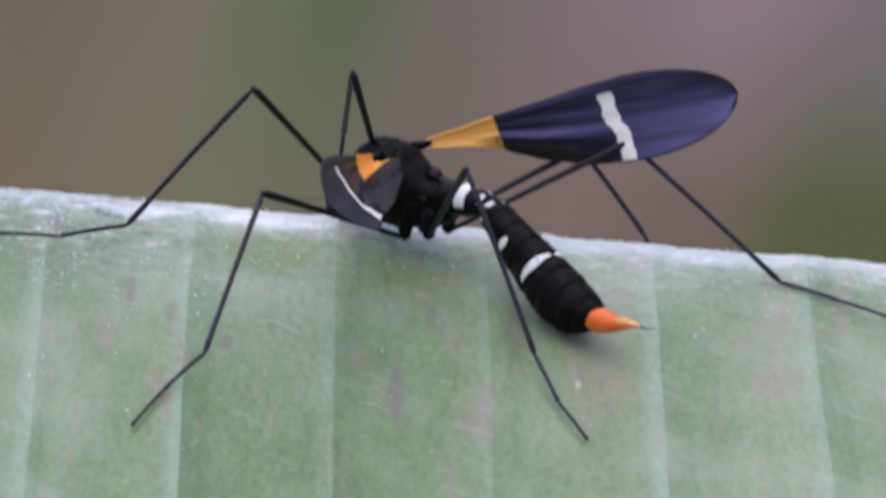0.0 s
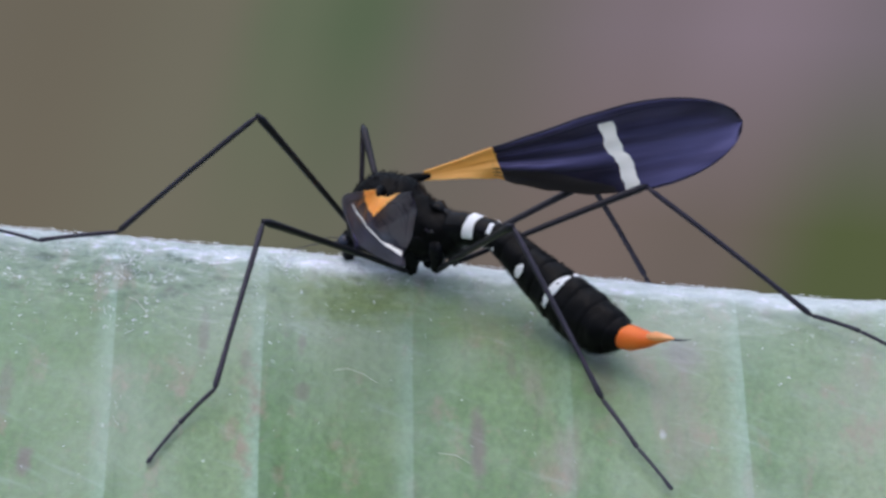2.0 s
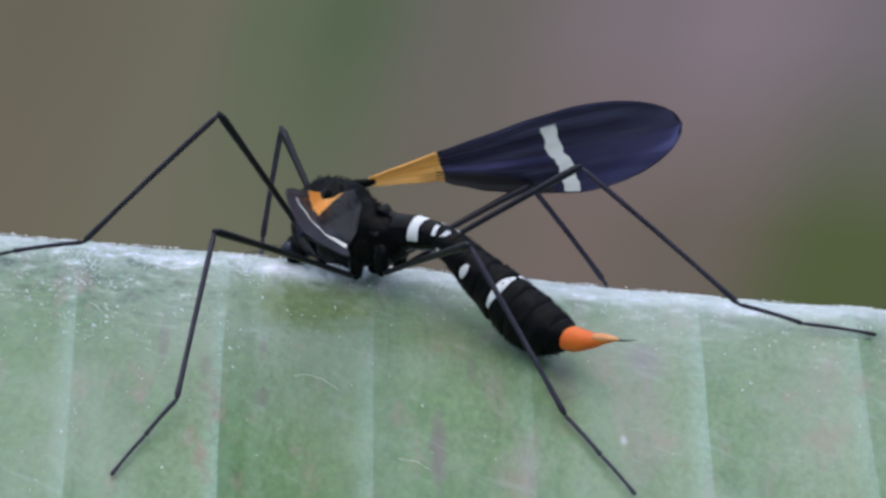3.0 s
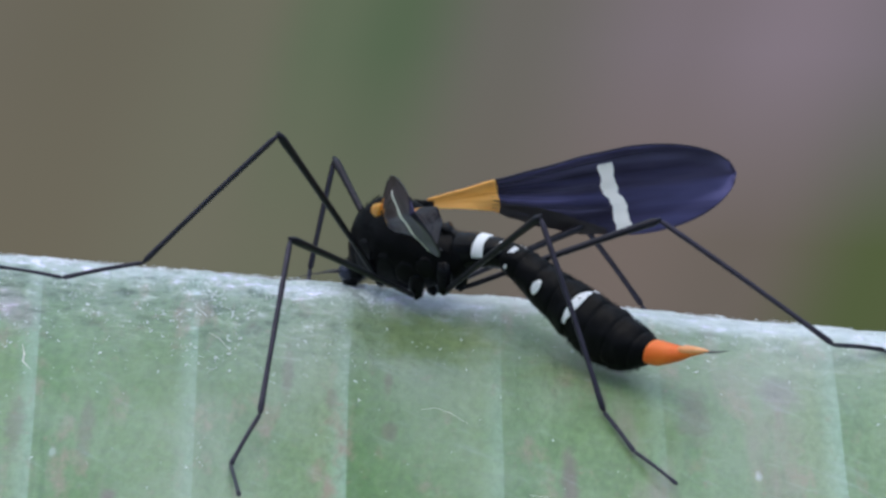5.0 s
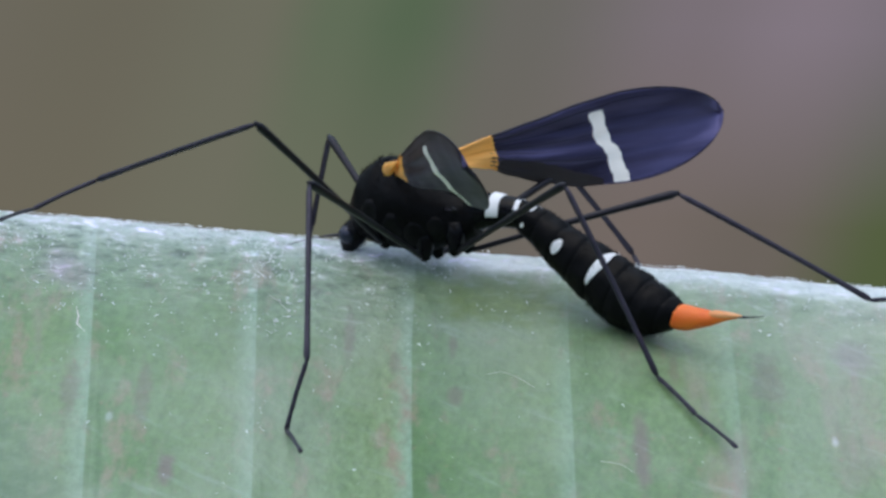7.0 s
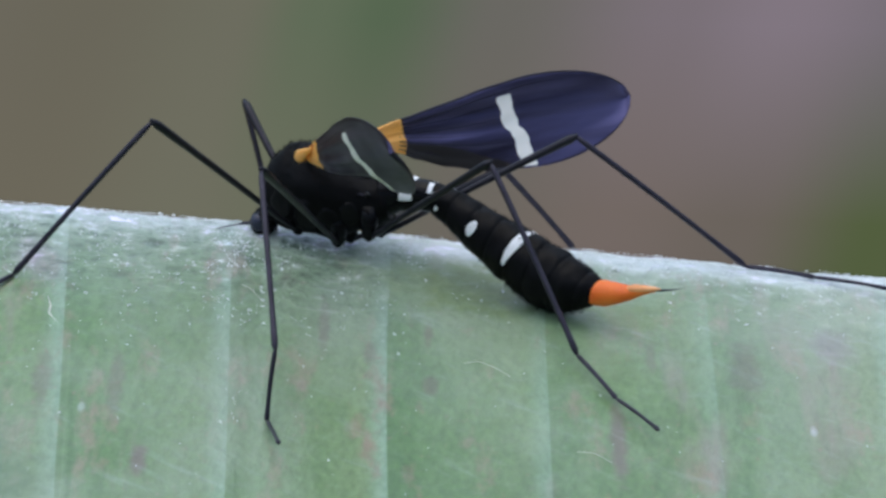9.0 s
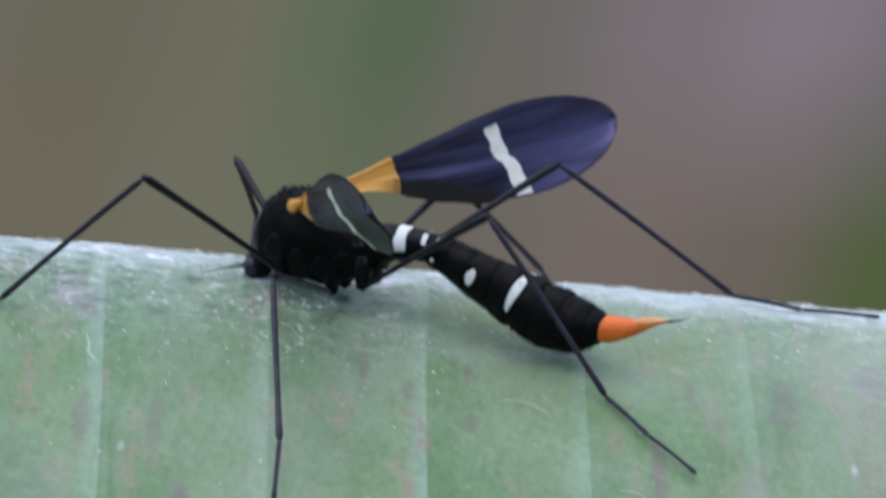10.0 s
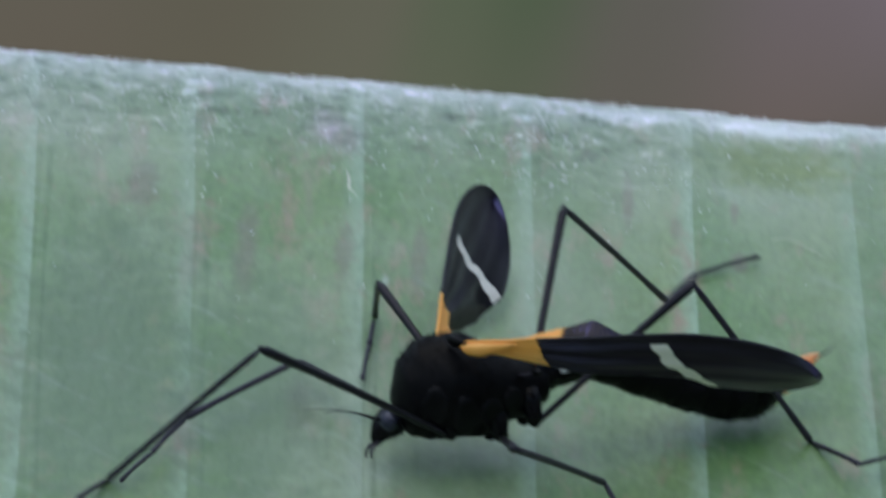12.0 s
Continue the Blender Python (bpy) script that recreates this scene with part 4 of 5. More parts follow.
    body_at(10.4, -7.80, -6.62, 3.66, 0.1098, 0.0305, 0.0759, 0.9906, 0.2244, 0.4216, 0.7397, 0.4741, 0.4036, 0.2279, -0.5280, -0.7116, -0.9975, 0.0068, 0.0683, 0.0156)
    body_at(10.5, -7.77, -9.32, 3.47, 0.0651, 0.0325, 0.0621, 0.9954, 0.2703, 0.3831, 0.7318, 0.4946, 0.3968, 0.2153, -0.5351, -0.7140, -0.9993, 0.0040, 0.0365, 0.0082)
    body_at(10.7, -8.40, -10.79, 3.32, 0.0995, 0.0398, 0.0684, 0.9919, 0.3191, 0.3271, 0.7120, 0.5332, 0.3520, 0.2864, -0.6049, -0.6543, -0.9940, 0.0231, 0.0615, 0.0870)
    body_at(10.9, -9.74, -15.22, 2.89, 0.0496, -0.0005, 0.0674, 0.9965, 0.3071, 0.2859, 0.7223, 0.5497, 0.3378, 0.3039, -0.6040, -0.6548, -0.9867, 0.0229, 0.1179, 0.1092)
    body_at(11, -9.62, -14.61, 3.14, 0.0287, -0.0061, 0.0795, 0.9964, 0.3376, 0.2427, 0.6972, 0.5841, 0.3418, 0.3140, -0.5994, -0.6521, -0.9809, 0.0120, 0.1604, 0.1091)
    body_at(11.2, -9.24, -17.12, 3.66, 0.0415, 0.0837, 0.0126, 0.9955, 0.2080, 0.2487, 0.7685, 0.5516, 0.4267, 0.3097, -0.4184, -0.7396, -0.9732, 0.1650, 0.0697, 0.1445)
    body_at(11.3, -9.95, -19.66, 3.21, 0.0254, 0.0844, 0.0347, 0.9955, 0.2077, 0.2792, 0.7765, 0.5253, 0.4276, 0.2967, -0.4766, -0.7085, -0.9715, 0.1684, 0.0643, 0.1543)
    body_at(11.5, -10.86, -23.02, 2.14, -0.0105, 0.0682, 0.0182, 0.9975, 0.1755, 0.2825, 0.7856, 0.5217, 0.4242, 0.3124, -0.4701, -0.7081, -0.9669, 0.1680, 0.0147, 0.1913)
    body_at(11.7, -11.14, -29.32, 2.28, -0.1032, -0.0318, 0.0862, 0.9904, 0.2444, 0.2928, 0.7738, 0.5057, 0.4618, 0.3091, -0.5294, -0.6410, -0.9562, -0.1492, 0.1963, -0.1579)
    body_at(12, -11.39, -36.05, 0.60, -0.1581, -0.0776, 0.1394, 0.9744, 0.2686, 0.3325, 0.8218, 0.3768, 0.4874, 0.2219, -0.5826, -0.6114, -0.9279, -0.3160, 0.0800, -0.1812)
    # knee, ankle, middle and end of the foot (mm)
    step(('left', 'fore'), 0, 1.32, -8.07, 8.92, -5.03, -7.33, 1.65, -8.21, -9.56, 1.84, -11.52, -7.76, 1.41)
    step(('left', 'fore'), 0.5, -1.86, -7.73, 8.27, -9.44, -5.53, 2.67, -11.66, -8.64, 3.39, -13.26, -5.67, 1.68)
    step(('left', 'fore'), 1, -1.89, -8.76, 8.49, -9.36, -6.61, 2.77, -12.42, -8.69, 1.51, -13.61, -5.10, 1.72)
    step(('left', 'fore'), 1.5, -1.86, -7.40, 8.76, -9.24, -6.02, 2.70, -12.35, -8.06, 1.52, -13.64, -4.51, 1.74)
    step(('left', 'fore'), 2, -2.12, -6.95, 9.35, -9.07, -5.09, 2.89, -12.98, -4.94, 2.44, -15.54, -2.16, 2.16)
    step(('left', 'fore'), 2.5, -2.45, -8.00, 9.56, -8.97, -5.71, 2.82, -12.85, -5.41, 2.25, -15.72, -2.96, 2.07)
    step(('left', 'fore'), 3, -2.07, -6.95, 9.69, -8.76, -5.69, 2.84, -12.31, -4.30, 1.94, -15.41, -6.46, 1.75)
    step(('left', 'fore'), 3.5, -2.35, -6.68, 10.48, -8.73, -4.67, 3.50, -12.50, -4.29, 2.39, -16.34, -4.00, 2.69)
    step(('left', 'fore'), 5.5, -5.58, -7.05, 9.91, -12.23, -5.40, 3.11, -16.08, -5.24, 2.40, -19.37, -3.37, 2.34)
    step(('left', 'fore'), 6, -5.57, -6.25, 9.71, -12.26, -4.84, 2.90, -16.14, -4.58, 2.40, -19.76, -3.49, 2.39)
    step(('left', 'fore'), 6.4, -5.66, -6.60, 10.35, -12.28, -4.80, 3.10, -16.16, -4.60, 2.50, -19.77, -3.49, 2.42)
    step(('left', 'fore'), 6.5, -5.68, -6.70, 10.61, -13.51, -4.02, 5.67, -17.15, -4.99, 4.60, -20.39, -3.46, 3.39)
    step(('left', 'fore'), 7, -8.90, -9.15, 9.16, -16.44, -4.71, 5.10, -19.18, -7.44, 4.57, -20.47, -10.95, 5.16)
    step(('left', 'fore'), 9, -12.40, -9.00, 8.67, -18.65, -9.02, 1.36, -20.59, -12.40, 1.19, -22.49, -15.67, 1.07)
    step(('left', 'fore'), 9.5, -12.49, -9.18, 9.08, -18.10, -8.87, 1.28, -20.43, -12.00, 1.48, -22.89, -14.86, 1.23)
    step(('left', 'fore'), 10, -14.40, -10.70, 8.31, -21.02, -8.33, 1.72, -22.98, -11.70, 1.82, -24.93, -14.93, 1.50)
    step(('left', 'fore'), 10.2, -14.87, -10.48, 8.56, -21.56, -9.30, 1.70, -23.36, -12.77, 1.75, -25.52, -15.85, 1.44)
    step(('left', 'fore'), 10.4, -15.61, -13.41, 8.29, -21.39, -9.55, 1.60, -22.94, -13.04, 2.40, -25.91, -15.22, 1.54)
    step(('left', 'fore'), 10.5, -15.94, -15.93, 7.92, -22.22, -13.35, 1.08, -23.71, -16.92, 1.65, -26.34, -19.55, 0.99)
    step(('left', 'fore'), 10.7, -17.39, -18.30, 5.75, -22.79, -25.15, 1.68, -24.54, -28.21, -0.01, -26.31, -24.86, 0.10)
    step(('left', 'fore'), 10.9, -18.35, -24.40, 1.34, -22.82, -32.47, -1.41, -24.38, -36.04, -1.39, -25.79, -39.53, -1.77)
    step(('left', 'fore'), 11, -18.34, -23.81, 1.85, -22.70, -31.67, -1.81, -23.73, -35.43, -1.75, -24.75, -39.07, -2.02)
    step(('left', 'fore'), 11.2, -17.52, -26.59, 0.56, -19.64, -35.66, -1.91, -19.86, -39.52, -2.42, -20.72, -43.17, -2.94)
    step(('left', 'fore'), 11.3, -16.29, -30.45, 0.68, -19.59, -39.01, -2.25, -18.14, -42.59, -2.82, -19.69, -46.00, -3.34)
    step(('left', 'fore'), 11.5, -17.28, -33.69, 1.21, -20.78, -42.22, -1.57, -17.60, -43.91, -3.09, -19.94, -46.87, -3.44)
    step(('left', 'fore'), 11.7, -19.59, -37.57, 4.56, -22.08, -31.80, -2.61, -22.09, -35.68, -2.07, -22.56, -39.41, -2.54)
    step(('left', 'fore'), 12, -19.27, -43.62, 4.18, -25.46, -40.71, -2.63, -26.42, -44.39, -1.79, -28.36, -47.49, -2.75)
    step(('left', 'mid'), 0, 1.83, -12.10, 4.85, -0.79, -19.74, -0.69, -2.64, -22.08, -1.72, -4.02, -26.02, -2.27)
    step(('left', 'mid'), 0.5, 1.00, -12.13, 5.95, -1.22, -19.41, -0.21, -2.83, -21.84, -1.43, -4.33, -25.70, -2.23)
    step(('left', 'mid'), 1, 0.31, -12.41, 6.21, -1.28, -19.46, -0.40, -2.73, -22.05, -1.45, -4.19, -25.92, -2.25)
    step(('left', 'mid'), 1.4, -0.66, -11.40, 5.70, -1.75, -19.00, -0.33, -2.95, -21.90, -1.46, -4.14, -25.86, -2.27)
    step(('left', 'mid'), 1.5, -0.90, -11.12, 5.55, -2.77, -18.82, -0.22, -3.54, -21.62, -1.48, -4.03, -25.73, -2.30)
    step(('left', 'mid'), 1.6, -1.15, -11.05, 5.48, -3.55, -18.62, -0.42, -4.95, -21.25, -1.48, -6.10, -25.30, -2.07)
    step(('left', 'mid'), 2, -1.81, -10.87, 5.31, -3.95, -18.48, -0.52, -5.52, -21.06, -1.48, -6.81, -25.05, -1.96)
    step(('left', 'mid'), 2.5, -2.36, -11.56, 5.80, -3.89, -19.08, -0.31, -5.34, -21.59, -1.58, -6.62, -25.58, -1.99)
    step(('left', 'mid'), 3, -2.23, -11.10, 5.14, -3.80, -18.92, -0.58, -5.17, -21.60, -1.56, -6.55, -25.56, -2.11)
    step(('left', 'mid'), 3.5, -2.51, -11.29, 5.80, -3.90, -18.80, -0.33, -5.32, -21.36, -1.50, -6.47, -25.39, -1.94)
    step(('left', 'mid'), 5.5, -4.89, -10.91, 6.28, -6.07, -18.70, 0.48, -7.27, -21.00, -1.31, -6.56, -25.13, -1.00)
    step(('left', 'mid'), 6, -4.97, -10.21, 5.92, -6.07, -18.03, 0.15, -7.24, -20.71, -0.99, -6.64, -24.87, -0.95)
    step(('left', 'mid'), 6.5, -5.41, -10.95, 6.63, -6.25, -18.64, 0.66, -7.20, -20.95, -1.24, -6.55, -25.09, -0.89)
    step(('left', 'mid'), 7, -6.45, -12.05, 7.26, -6.42, -20.00, 1.56, -7.26, -20.84, -1.33, -6.58, -24.97, -0.87)
    step(('left', 'mid'), 9, -7.43, -12.56, 7.52, -6.65, -20.41, 1.74, -7.01, -20.82, -1.35, -6.41, -24.96, -0.93)
    step(('left', 'mid'), 9.5, -7.87, -14.32, 4.68, -7.80, -22.87, -0.13, -8.53, -25.37, -1.95, -9.03, -29.53, -2.29)
    step(('left', 'mid'), 10, -8.60, -15.36, 5.23, -8.12, -23.95, 0.59, -8.31, -26.60, -1.07, -9.05, -30.59, -2.21)
    step(('left', 'mid'), 10.2, -10.65, -14.51, 5.80, -11.30, -23.60, 2.21, -11.82, -23.48, -0.89, -11.72, -27.61, -1.66)
    step(('left', 'mid'), 10.4, -10.24, -17.79, 4.74, -10.65, -27.16, 1.95, -11.28, -26.91, -1.13, -11.63, -31.00, -2.09)
    step(('left', 'mid'), 10.5, -9.93, -20.20, 5.00, -10.40, -29.27, 1.41, -11.30, -31.72, -0.29, -11.83, -35.28, -2.46)
    step(('left', 'mid'), 10.7, -9.18, -22.23, 4.37, -10.39, -31.39, 1.14, -11.36, -30.81, -1.80, -11.70, -34.92, -2.64)
    step(('left', 'mid'), 10.9, -9.72, -26.98, 2.99, -10.21, -36.65, 1.55, -10.55, -39.40, 0.08, -10.98, -36.56, -3.00)
    step(('left', 'mid'), 11, -9.54, -26.43, 3.19, -9.95, -36.13, 2.00, -10.35, -38.69, 0.22, -10.77, -35.96, -2.96)
    step(('left', 'mid'), 11.2, -8.08, -28.46, 3.74, -9.86, -37.79, 1.37, -10.48, -40.52, -0.07, -10.95, -37.75, -3.21)
    step(('left', 'mid'), 11.3, -9.09, -31.07, 3.52, -10.04, -40.68, 1.93, -10.57, -43.21, 0.16, -10.65, -40.85, -3.33)
    step(('left', 'mid'), 11.5, -7.24, -34.26, 0.24, -7.10, -44.00, -0.67, -7.08, -41.47, -2.54, -6.54, -45.17, -4.45)
    step(('left', 'mid'), 11.7, -6.85, -40.17, 3.31, -6.51, -32.51, -2.77, -6.42, -35.59, -3.44, -6.17, -39.75, -4.06)
    step(('left', 'mid'), 12, -9.36, -47.62, 1.58, -5.81, -39.61, -2.81, -5.16, -42.69, -2.98, -3.23, -39.20, -4.32)
    step(('left', 'hind'), 0, 11.71, -12.07, 6.05, 14.98, -16.40, -1.98, 16.05, -19.96, -3.18, 17.36, -23.51, -3.98)
    step(('left', 'hind'), 0.5, 12.13, -11.00, 6.03, 14.87, -15.49, -2.08, 15.94, -19.10, -3.12, 16.98, -22.75, -3.76)
    step(('left', 'hind'), 1, 11.33, -11.76, 5.93, 14.68, -16.48, -1.83, 15.89, -20.04, -2.90, 17.31, -23.47, -3.96)
    step(('left', 'hind'), 1.5, 10.04, -11.71, 5.20, 14.34, -17.18, -1.45, 15.67, -20.68, -2.46, 17.18, -23.93, -3.89)
    step(('left', 'hind'), 2, 10.05, -11.17, 5.18, 14.25, -16.51, -1.72, 15.83, -19.88, -2.94, 17.28, -23.30, -4.01)
    step(('left', 'hind'), 2.5, 10.38, -11.20, 4.96, 14.21, -17.28, -1.43, 15.56, -20.82, -2.28, 17.17, -23.94, -3.85)
    step(('left', 'hind'), 3, 9.86, -11.00, 4.42, 14.37, -16.24, -2.37, 15.95, -19.71, -3.23, 17.43, -23.21, -3.95)
    step(('left', 'hind'), 3.5, 8.86, -9.21, 6.35, 12.34, -13.83, -1.41, 13.84, -17.29, -2.41, 15.62, -20.58, -3.39)
    step(('left', 'hind'), 5.5, 6.53, -9.14, 6.87, 9.68, -12.79, -1.46, 10.96, -16.37, -2.28, 12.81, -19.74, -2.48)
    step(('left', 'hind'), 6, 5.48, -9.24, 6.50, 9.60, -12.63, -1.51, 10.88, -16.23, -2.25, 12.72, -19.60, -2.50)
    step(('left', 'hind'), 6.5, 6.01, -8.84, 6.38, 9.60, -12.85, -1.58, 10.93, -16.44, -2.24, 12.65, -19.88, -2.35)
    step(('left', 'hind'), 7, 5.03, -9.88, 6.52, 9.17, -13.02, -1.57, 10.81, -16.48, -2.29, 12.50, -19.93, -2.44)
    step(('left', 'hind'), 9, 2.77, -8.77, 6.66, 6.65, -13.11, -0.99, 8.31, -16.51, -1.86, 10.08, -19.91, -2.14)
    step(('left', 'hind'), 9.5, 1.79, -9.46, 6.53, 6.52, -12.35, -1.30, 8.03, -15.89, -1.92, 9.88, -19.24, -2.27)
    step(('left', 'hind'), 10, 0.89, -10.17, 6.33, 6.14, -12.92, -1.28, 7.91, -16.31, -1.98, 9.92, -19.56, -2.46)
    step(('left', 'hind'), 10.2, 0.55, -10.11, 6.08, 5.97, -13.11, -1.30, 8.01, -16.35, -2.00, 9.89, -19.68, -2.41)
    step(('left', 'hind'), 10.4, 0.12, -11.04, 6.27, 5.59, -13.10, -1.34, 7.31, -16.54, -1.95, 9.88, -19.36, -2.48)
    step(('left', 'hind'), 10.5, -0.59, -11.74, 7.38, 3.38, -5.11, 1.61, 5.08, -8.46, 0.67, 6.27, -12.09, 0.27)
    step(('left', 'hind'), 10.7, -0.44, -15.79, 5.36, 4.42, -19.34, -2.09, 6.33, -22.71, -2.51, 8.67, -25.73, -2.86)
    step(('left', 'hind'), 10.9, -1.31, -19.37, 5.38, 4.41, -19.80, -2.31, 6.61, -22.99, -2.58, 9.19, -25.83, -2.86)
    step(('left', 'hind'), 11, -1.04, -18.51, 5.68, 4.26, -19.80, -2.21, 6.55, -22.93, -2.58, 9.20, -25.69, -2.96)
    step(('left', 'hind'), 11.2, -0.25, -19.76, 4.66, 1.91, -26.23, -2.11, 3.62, -29.57, -3.11, 6.40, -32.21, -3.04)
    step(('left', 'hind'), 11.3, -1.06, -21.26, 4.80, 1.79, -26.36, -2.86, 3.60, -29.77, -3.25, 6.49, -32.30, -3.47)
    step(('left', 'hind'), 11.5, -2.28, -21.89, 4.19, 1.15, -27.39, -2.90, 3.28, -30.63, -3.28, 6.38, -32.88, -3.58)
    step(('left', 'hind'), 11.7, -2.96, -28.23, 5.99, 0.54, -26.96, -2.89, 2.54, -30.29, -3.06, 5.30, -32.82, -3.95)
    step(('left', 'hind'), 12, -2.29, -34.77, 3.91, 2.56, -32.06, -3.96, 4.50, -35.40, -3.49, 6.90, -32.49, -4.30)
    step(('right', 'fore'), 0, 6.08, -3.30, 8.32, 5.55, 1.69, 3.56, 5.23, 2.00, 0.74, 4.97, 1.99, -1.61)
    step(('right', 'fore'), 0.5, 4.41, 4.31, 4.89, 4.09, 8.99, -0.18, 4.02, 6.57, -1.70, 3.90, 5.06, -3.51)
    step(('right', 'fore'), 1, 3.36, 3.54, 4.29, 3.58, 8.03, -0.96, 3.60, 5.62, -2.48, 3.60, 3.98, -4.18)
    step(('right', 'fore'), 1.5, 3.30, 4.34, 5.08, 3.12, 8.93, -0.08, 2.99, 7.20, -2.35, 2.87, 5.93, -4.34)
    step(('right', 'fore'), 2, 2.75, 4.86, 5.23, 2.59, 9.70, 0.30, 2.34, 7.70, -1.71, 2.23, 6.79, -3.89)
    step(('right', 'fore'), 2.5, 0.02, 3.83, 4.24, -1.29, 7.53, -1.45, -0.07, 4.98, -1.89, 0.16, 6.04, -3.99)
    step(('right', 'fore'), 3, 0.60, 4.24, 5.57, -0.44, 6.59, -0.84, -0.52, 3.97, -1.96, -0.67, 4.49, -4.26)
    step(('right', 'fore'), 3.5, -0.29, 4.80, 5.79, -0.78, 8.04, -0.30, -0.93, 5.47, -1.54, -1.05, 4.52, -3.69)
    step(('right', 'fore'), 5.5, -3.09, 4.92, 5.15, -4.61, 6.69, -1.36, -4.73, 3.92, -2.03, -4.92, 4.27, -4.35)
    step(('right', 'fore'), 6, -2.47, 5.75, 5.64, -4.22, 5.79, -1.04, -4.54, 3.09, -1.92, -4.85, 3.68, -4.18)
    step(('right', 'fore'), 6.5, -4.36, 5.55, 4.73, -6.86, 7.79, -1.31, -7.03, 4.97, -1.72, -7.37, 5.80, -3.90)
    step(('right', 'fore'), 7, -5.91, 4.24, 4.46, -6.86, 8.09, -1.20, -7.12, 5.28, -1.63, -7.43, 5.85, -3.90)
    step(('right', 'fore'), 9, -8.67, 3.87, 5.73, -7.84, 8.01, 0.26, -7.60, 5.39, -0.83, -7.31, 4.26, -2.89)
    step(('right', 'fore'), 9.5, -9.78, 3.83, 5.33, -9.30, 8.61, 0.36, -8.98, 6.30, -1.29, -8.66, 4.30, -2.51)
    step(('right', 'fore'), 10, -10.79, 3.07, 4.93, -10.00, 8.37, 0.55, -10.19, 5.68, -0.38, -10.00, 3.92, -1.94)
    step(('right', 'fore'), 10.2, -11.95, 2.10, 6.12, -14.72, 5.66, 0.88, -14.92, 2.83, 0.56, -15.59, 4.28, -1.18)
    step(('right', 'fore'), 10.4, -13.91, -0.35, 4.44, -16.89, 4.71, 0.72, -17.82, 2.08, 0.40, -18.80, 0.08, -0.19)
    step(('right', 'fore'), 10.5, -14.44, -6.05, 6.50, -20.34, -6.99, 2.89, -22.71, -5.47, 2.42, -23.80, -7.55, 2.23)
    step(('right', 'fore'), 10.7, -15.02, -7.83, 6.53, -20.62, -8.97, 2.56, -22.92, -7.29, 2.44, -25.22, -6.76, 2.70)
    step(('right', 'fore'), 10.9, -16.49, -11.95, 5.39, -21.09, -8.56, 1.55, -23.55, -7.59, 2.63, -25.22, -5.93, 2.55)
    step(('right', 'fore'), 11, -16.88, -12.96, 5.87, -22.59, -13.04, 1.99, -24.74, -11.16, 2.03, -26.46, -9.54, 2.11)
    step(('right', 'fore'), 11.2, -17.24, -16.71, 6.32, -21.38, -18.99, 1.26, -24.04, -19.67, 0.45, -26.02, -18.42, 0.81)
    step(('right', 'fore'), 11.3, -17.85, -15.18, 4.17, -21.52, -20.29, 1.29, -24.16, -19.75, 0.38, -26.41, -19.26, 0.92)
    step(('right', 'fore'), 11.5, -18.42, -22.89, 5.32, -23.52, -20.57, 1.29, -26.05, -21.68, 0.48, -28.39, -22.27, 0.39)
    step(('right', 'fore'), 11.7, -17.05, -23.09, 1.23, -23.10, -20.50, -0.46, -24.69, -22.84, -0.07, -26.76, -23.99, 0.03)
    step(('right', 'fore'), 12, -18.47, -31.42, -0.67, -22.66, -36.87, -1.17, -23.87, -39.38, -1.73, -24.98, -41.41, -2.18)
    step(('right', 'mid'), 0, 17.59, -0.49, 3.53, 20.81, 1.07, -1.62, 21.96, 2.47, -4.56, 23.22, 4.56, -7.11)
    step(('right', 'mid'), 0.5, 16.25, -0.87, 2.93, 20.04, 1.11, -1.65, 21.18, 2.88, -4.38, 22.41, 4.74, -7.12)
    step(('right', 'mid'), 1, 13.88, 1.34, 2.79, 16.40, 3.67, -2.42, 18.05, 1.98, -4.93, 18.83, 4.62, -7.14)
    step(('right', 'mid'), 1.5, 14.11, 1.26, 3.35, 16.92, 2.72, -2.01, 18.05, 4.49, -4.75, 19.24, 6.39, -7.47)
    step(('right', 'mid'), 2, 13.97, 0.48, 3.74, 16.79, 1.89, -1.64, 17.93, 3.67, -4.37, 19.16, 5.53, -7.10)
    step(('right', 'mid'), 2.5, 13.03, 0.19, 2.98, 16.20, 2.40, -1.91, 17.48, 3.92, -4.74, 18.70, 5.79, -7.47)
    step(('right', 'mid'), 3, 12.93, 1.34, 3.55, 16.59, 1.58, -1.53, 17.74, 3.03, -4.44, 18.96, 4.88, -7.18)
    step(('right', 'mid'), 3.5, 12.19, 1.22, 2.62, 15.85, 3.26, -1.99, 17.11, 4.66, -4.88, 18.33, 6.58, -7.58)
    step(('right', 'mid'), 5.5, 8.66, 3.73, 2.36, 11.83, 5.84, -2.57, 12.92, 2.84, -3.89, 14.09, 4.81, -6.56)
    step(('right', 'mid'), 6, 8.52, 4.58, 2.81, 12.17, 4.71, -2.24, 13.29, 1.96, -3.98, 14.32, 4.23, -6.47)
    step(('right', 'mid'), 6.5, 8.08, 3.33, 2.14, 11.67, 5.37, -2.53, 12.59, 2.30, -3.79, 13.78, 4.25, -6.48)
    step(('right', 'mid'), 7, 5.27, 3.44, 3.12, 8.58, 5.47, -1.76, 9.78, 2.72, -3.48, 10.93, 4.76, -6.11)
    step(('right', 'mid'), 9, 3.46, 2.77, 2.75, 6.85, 5.12, -1.92, 7.99, 2.16, -3.28, 9.10, 4.00, -6.08)
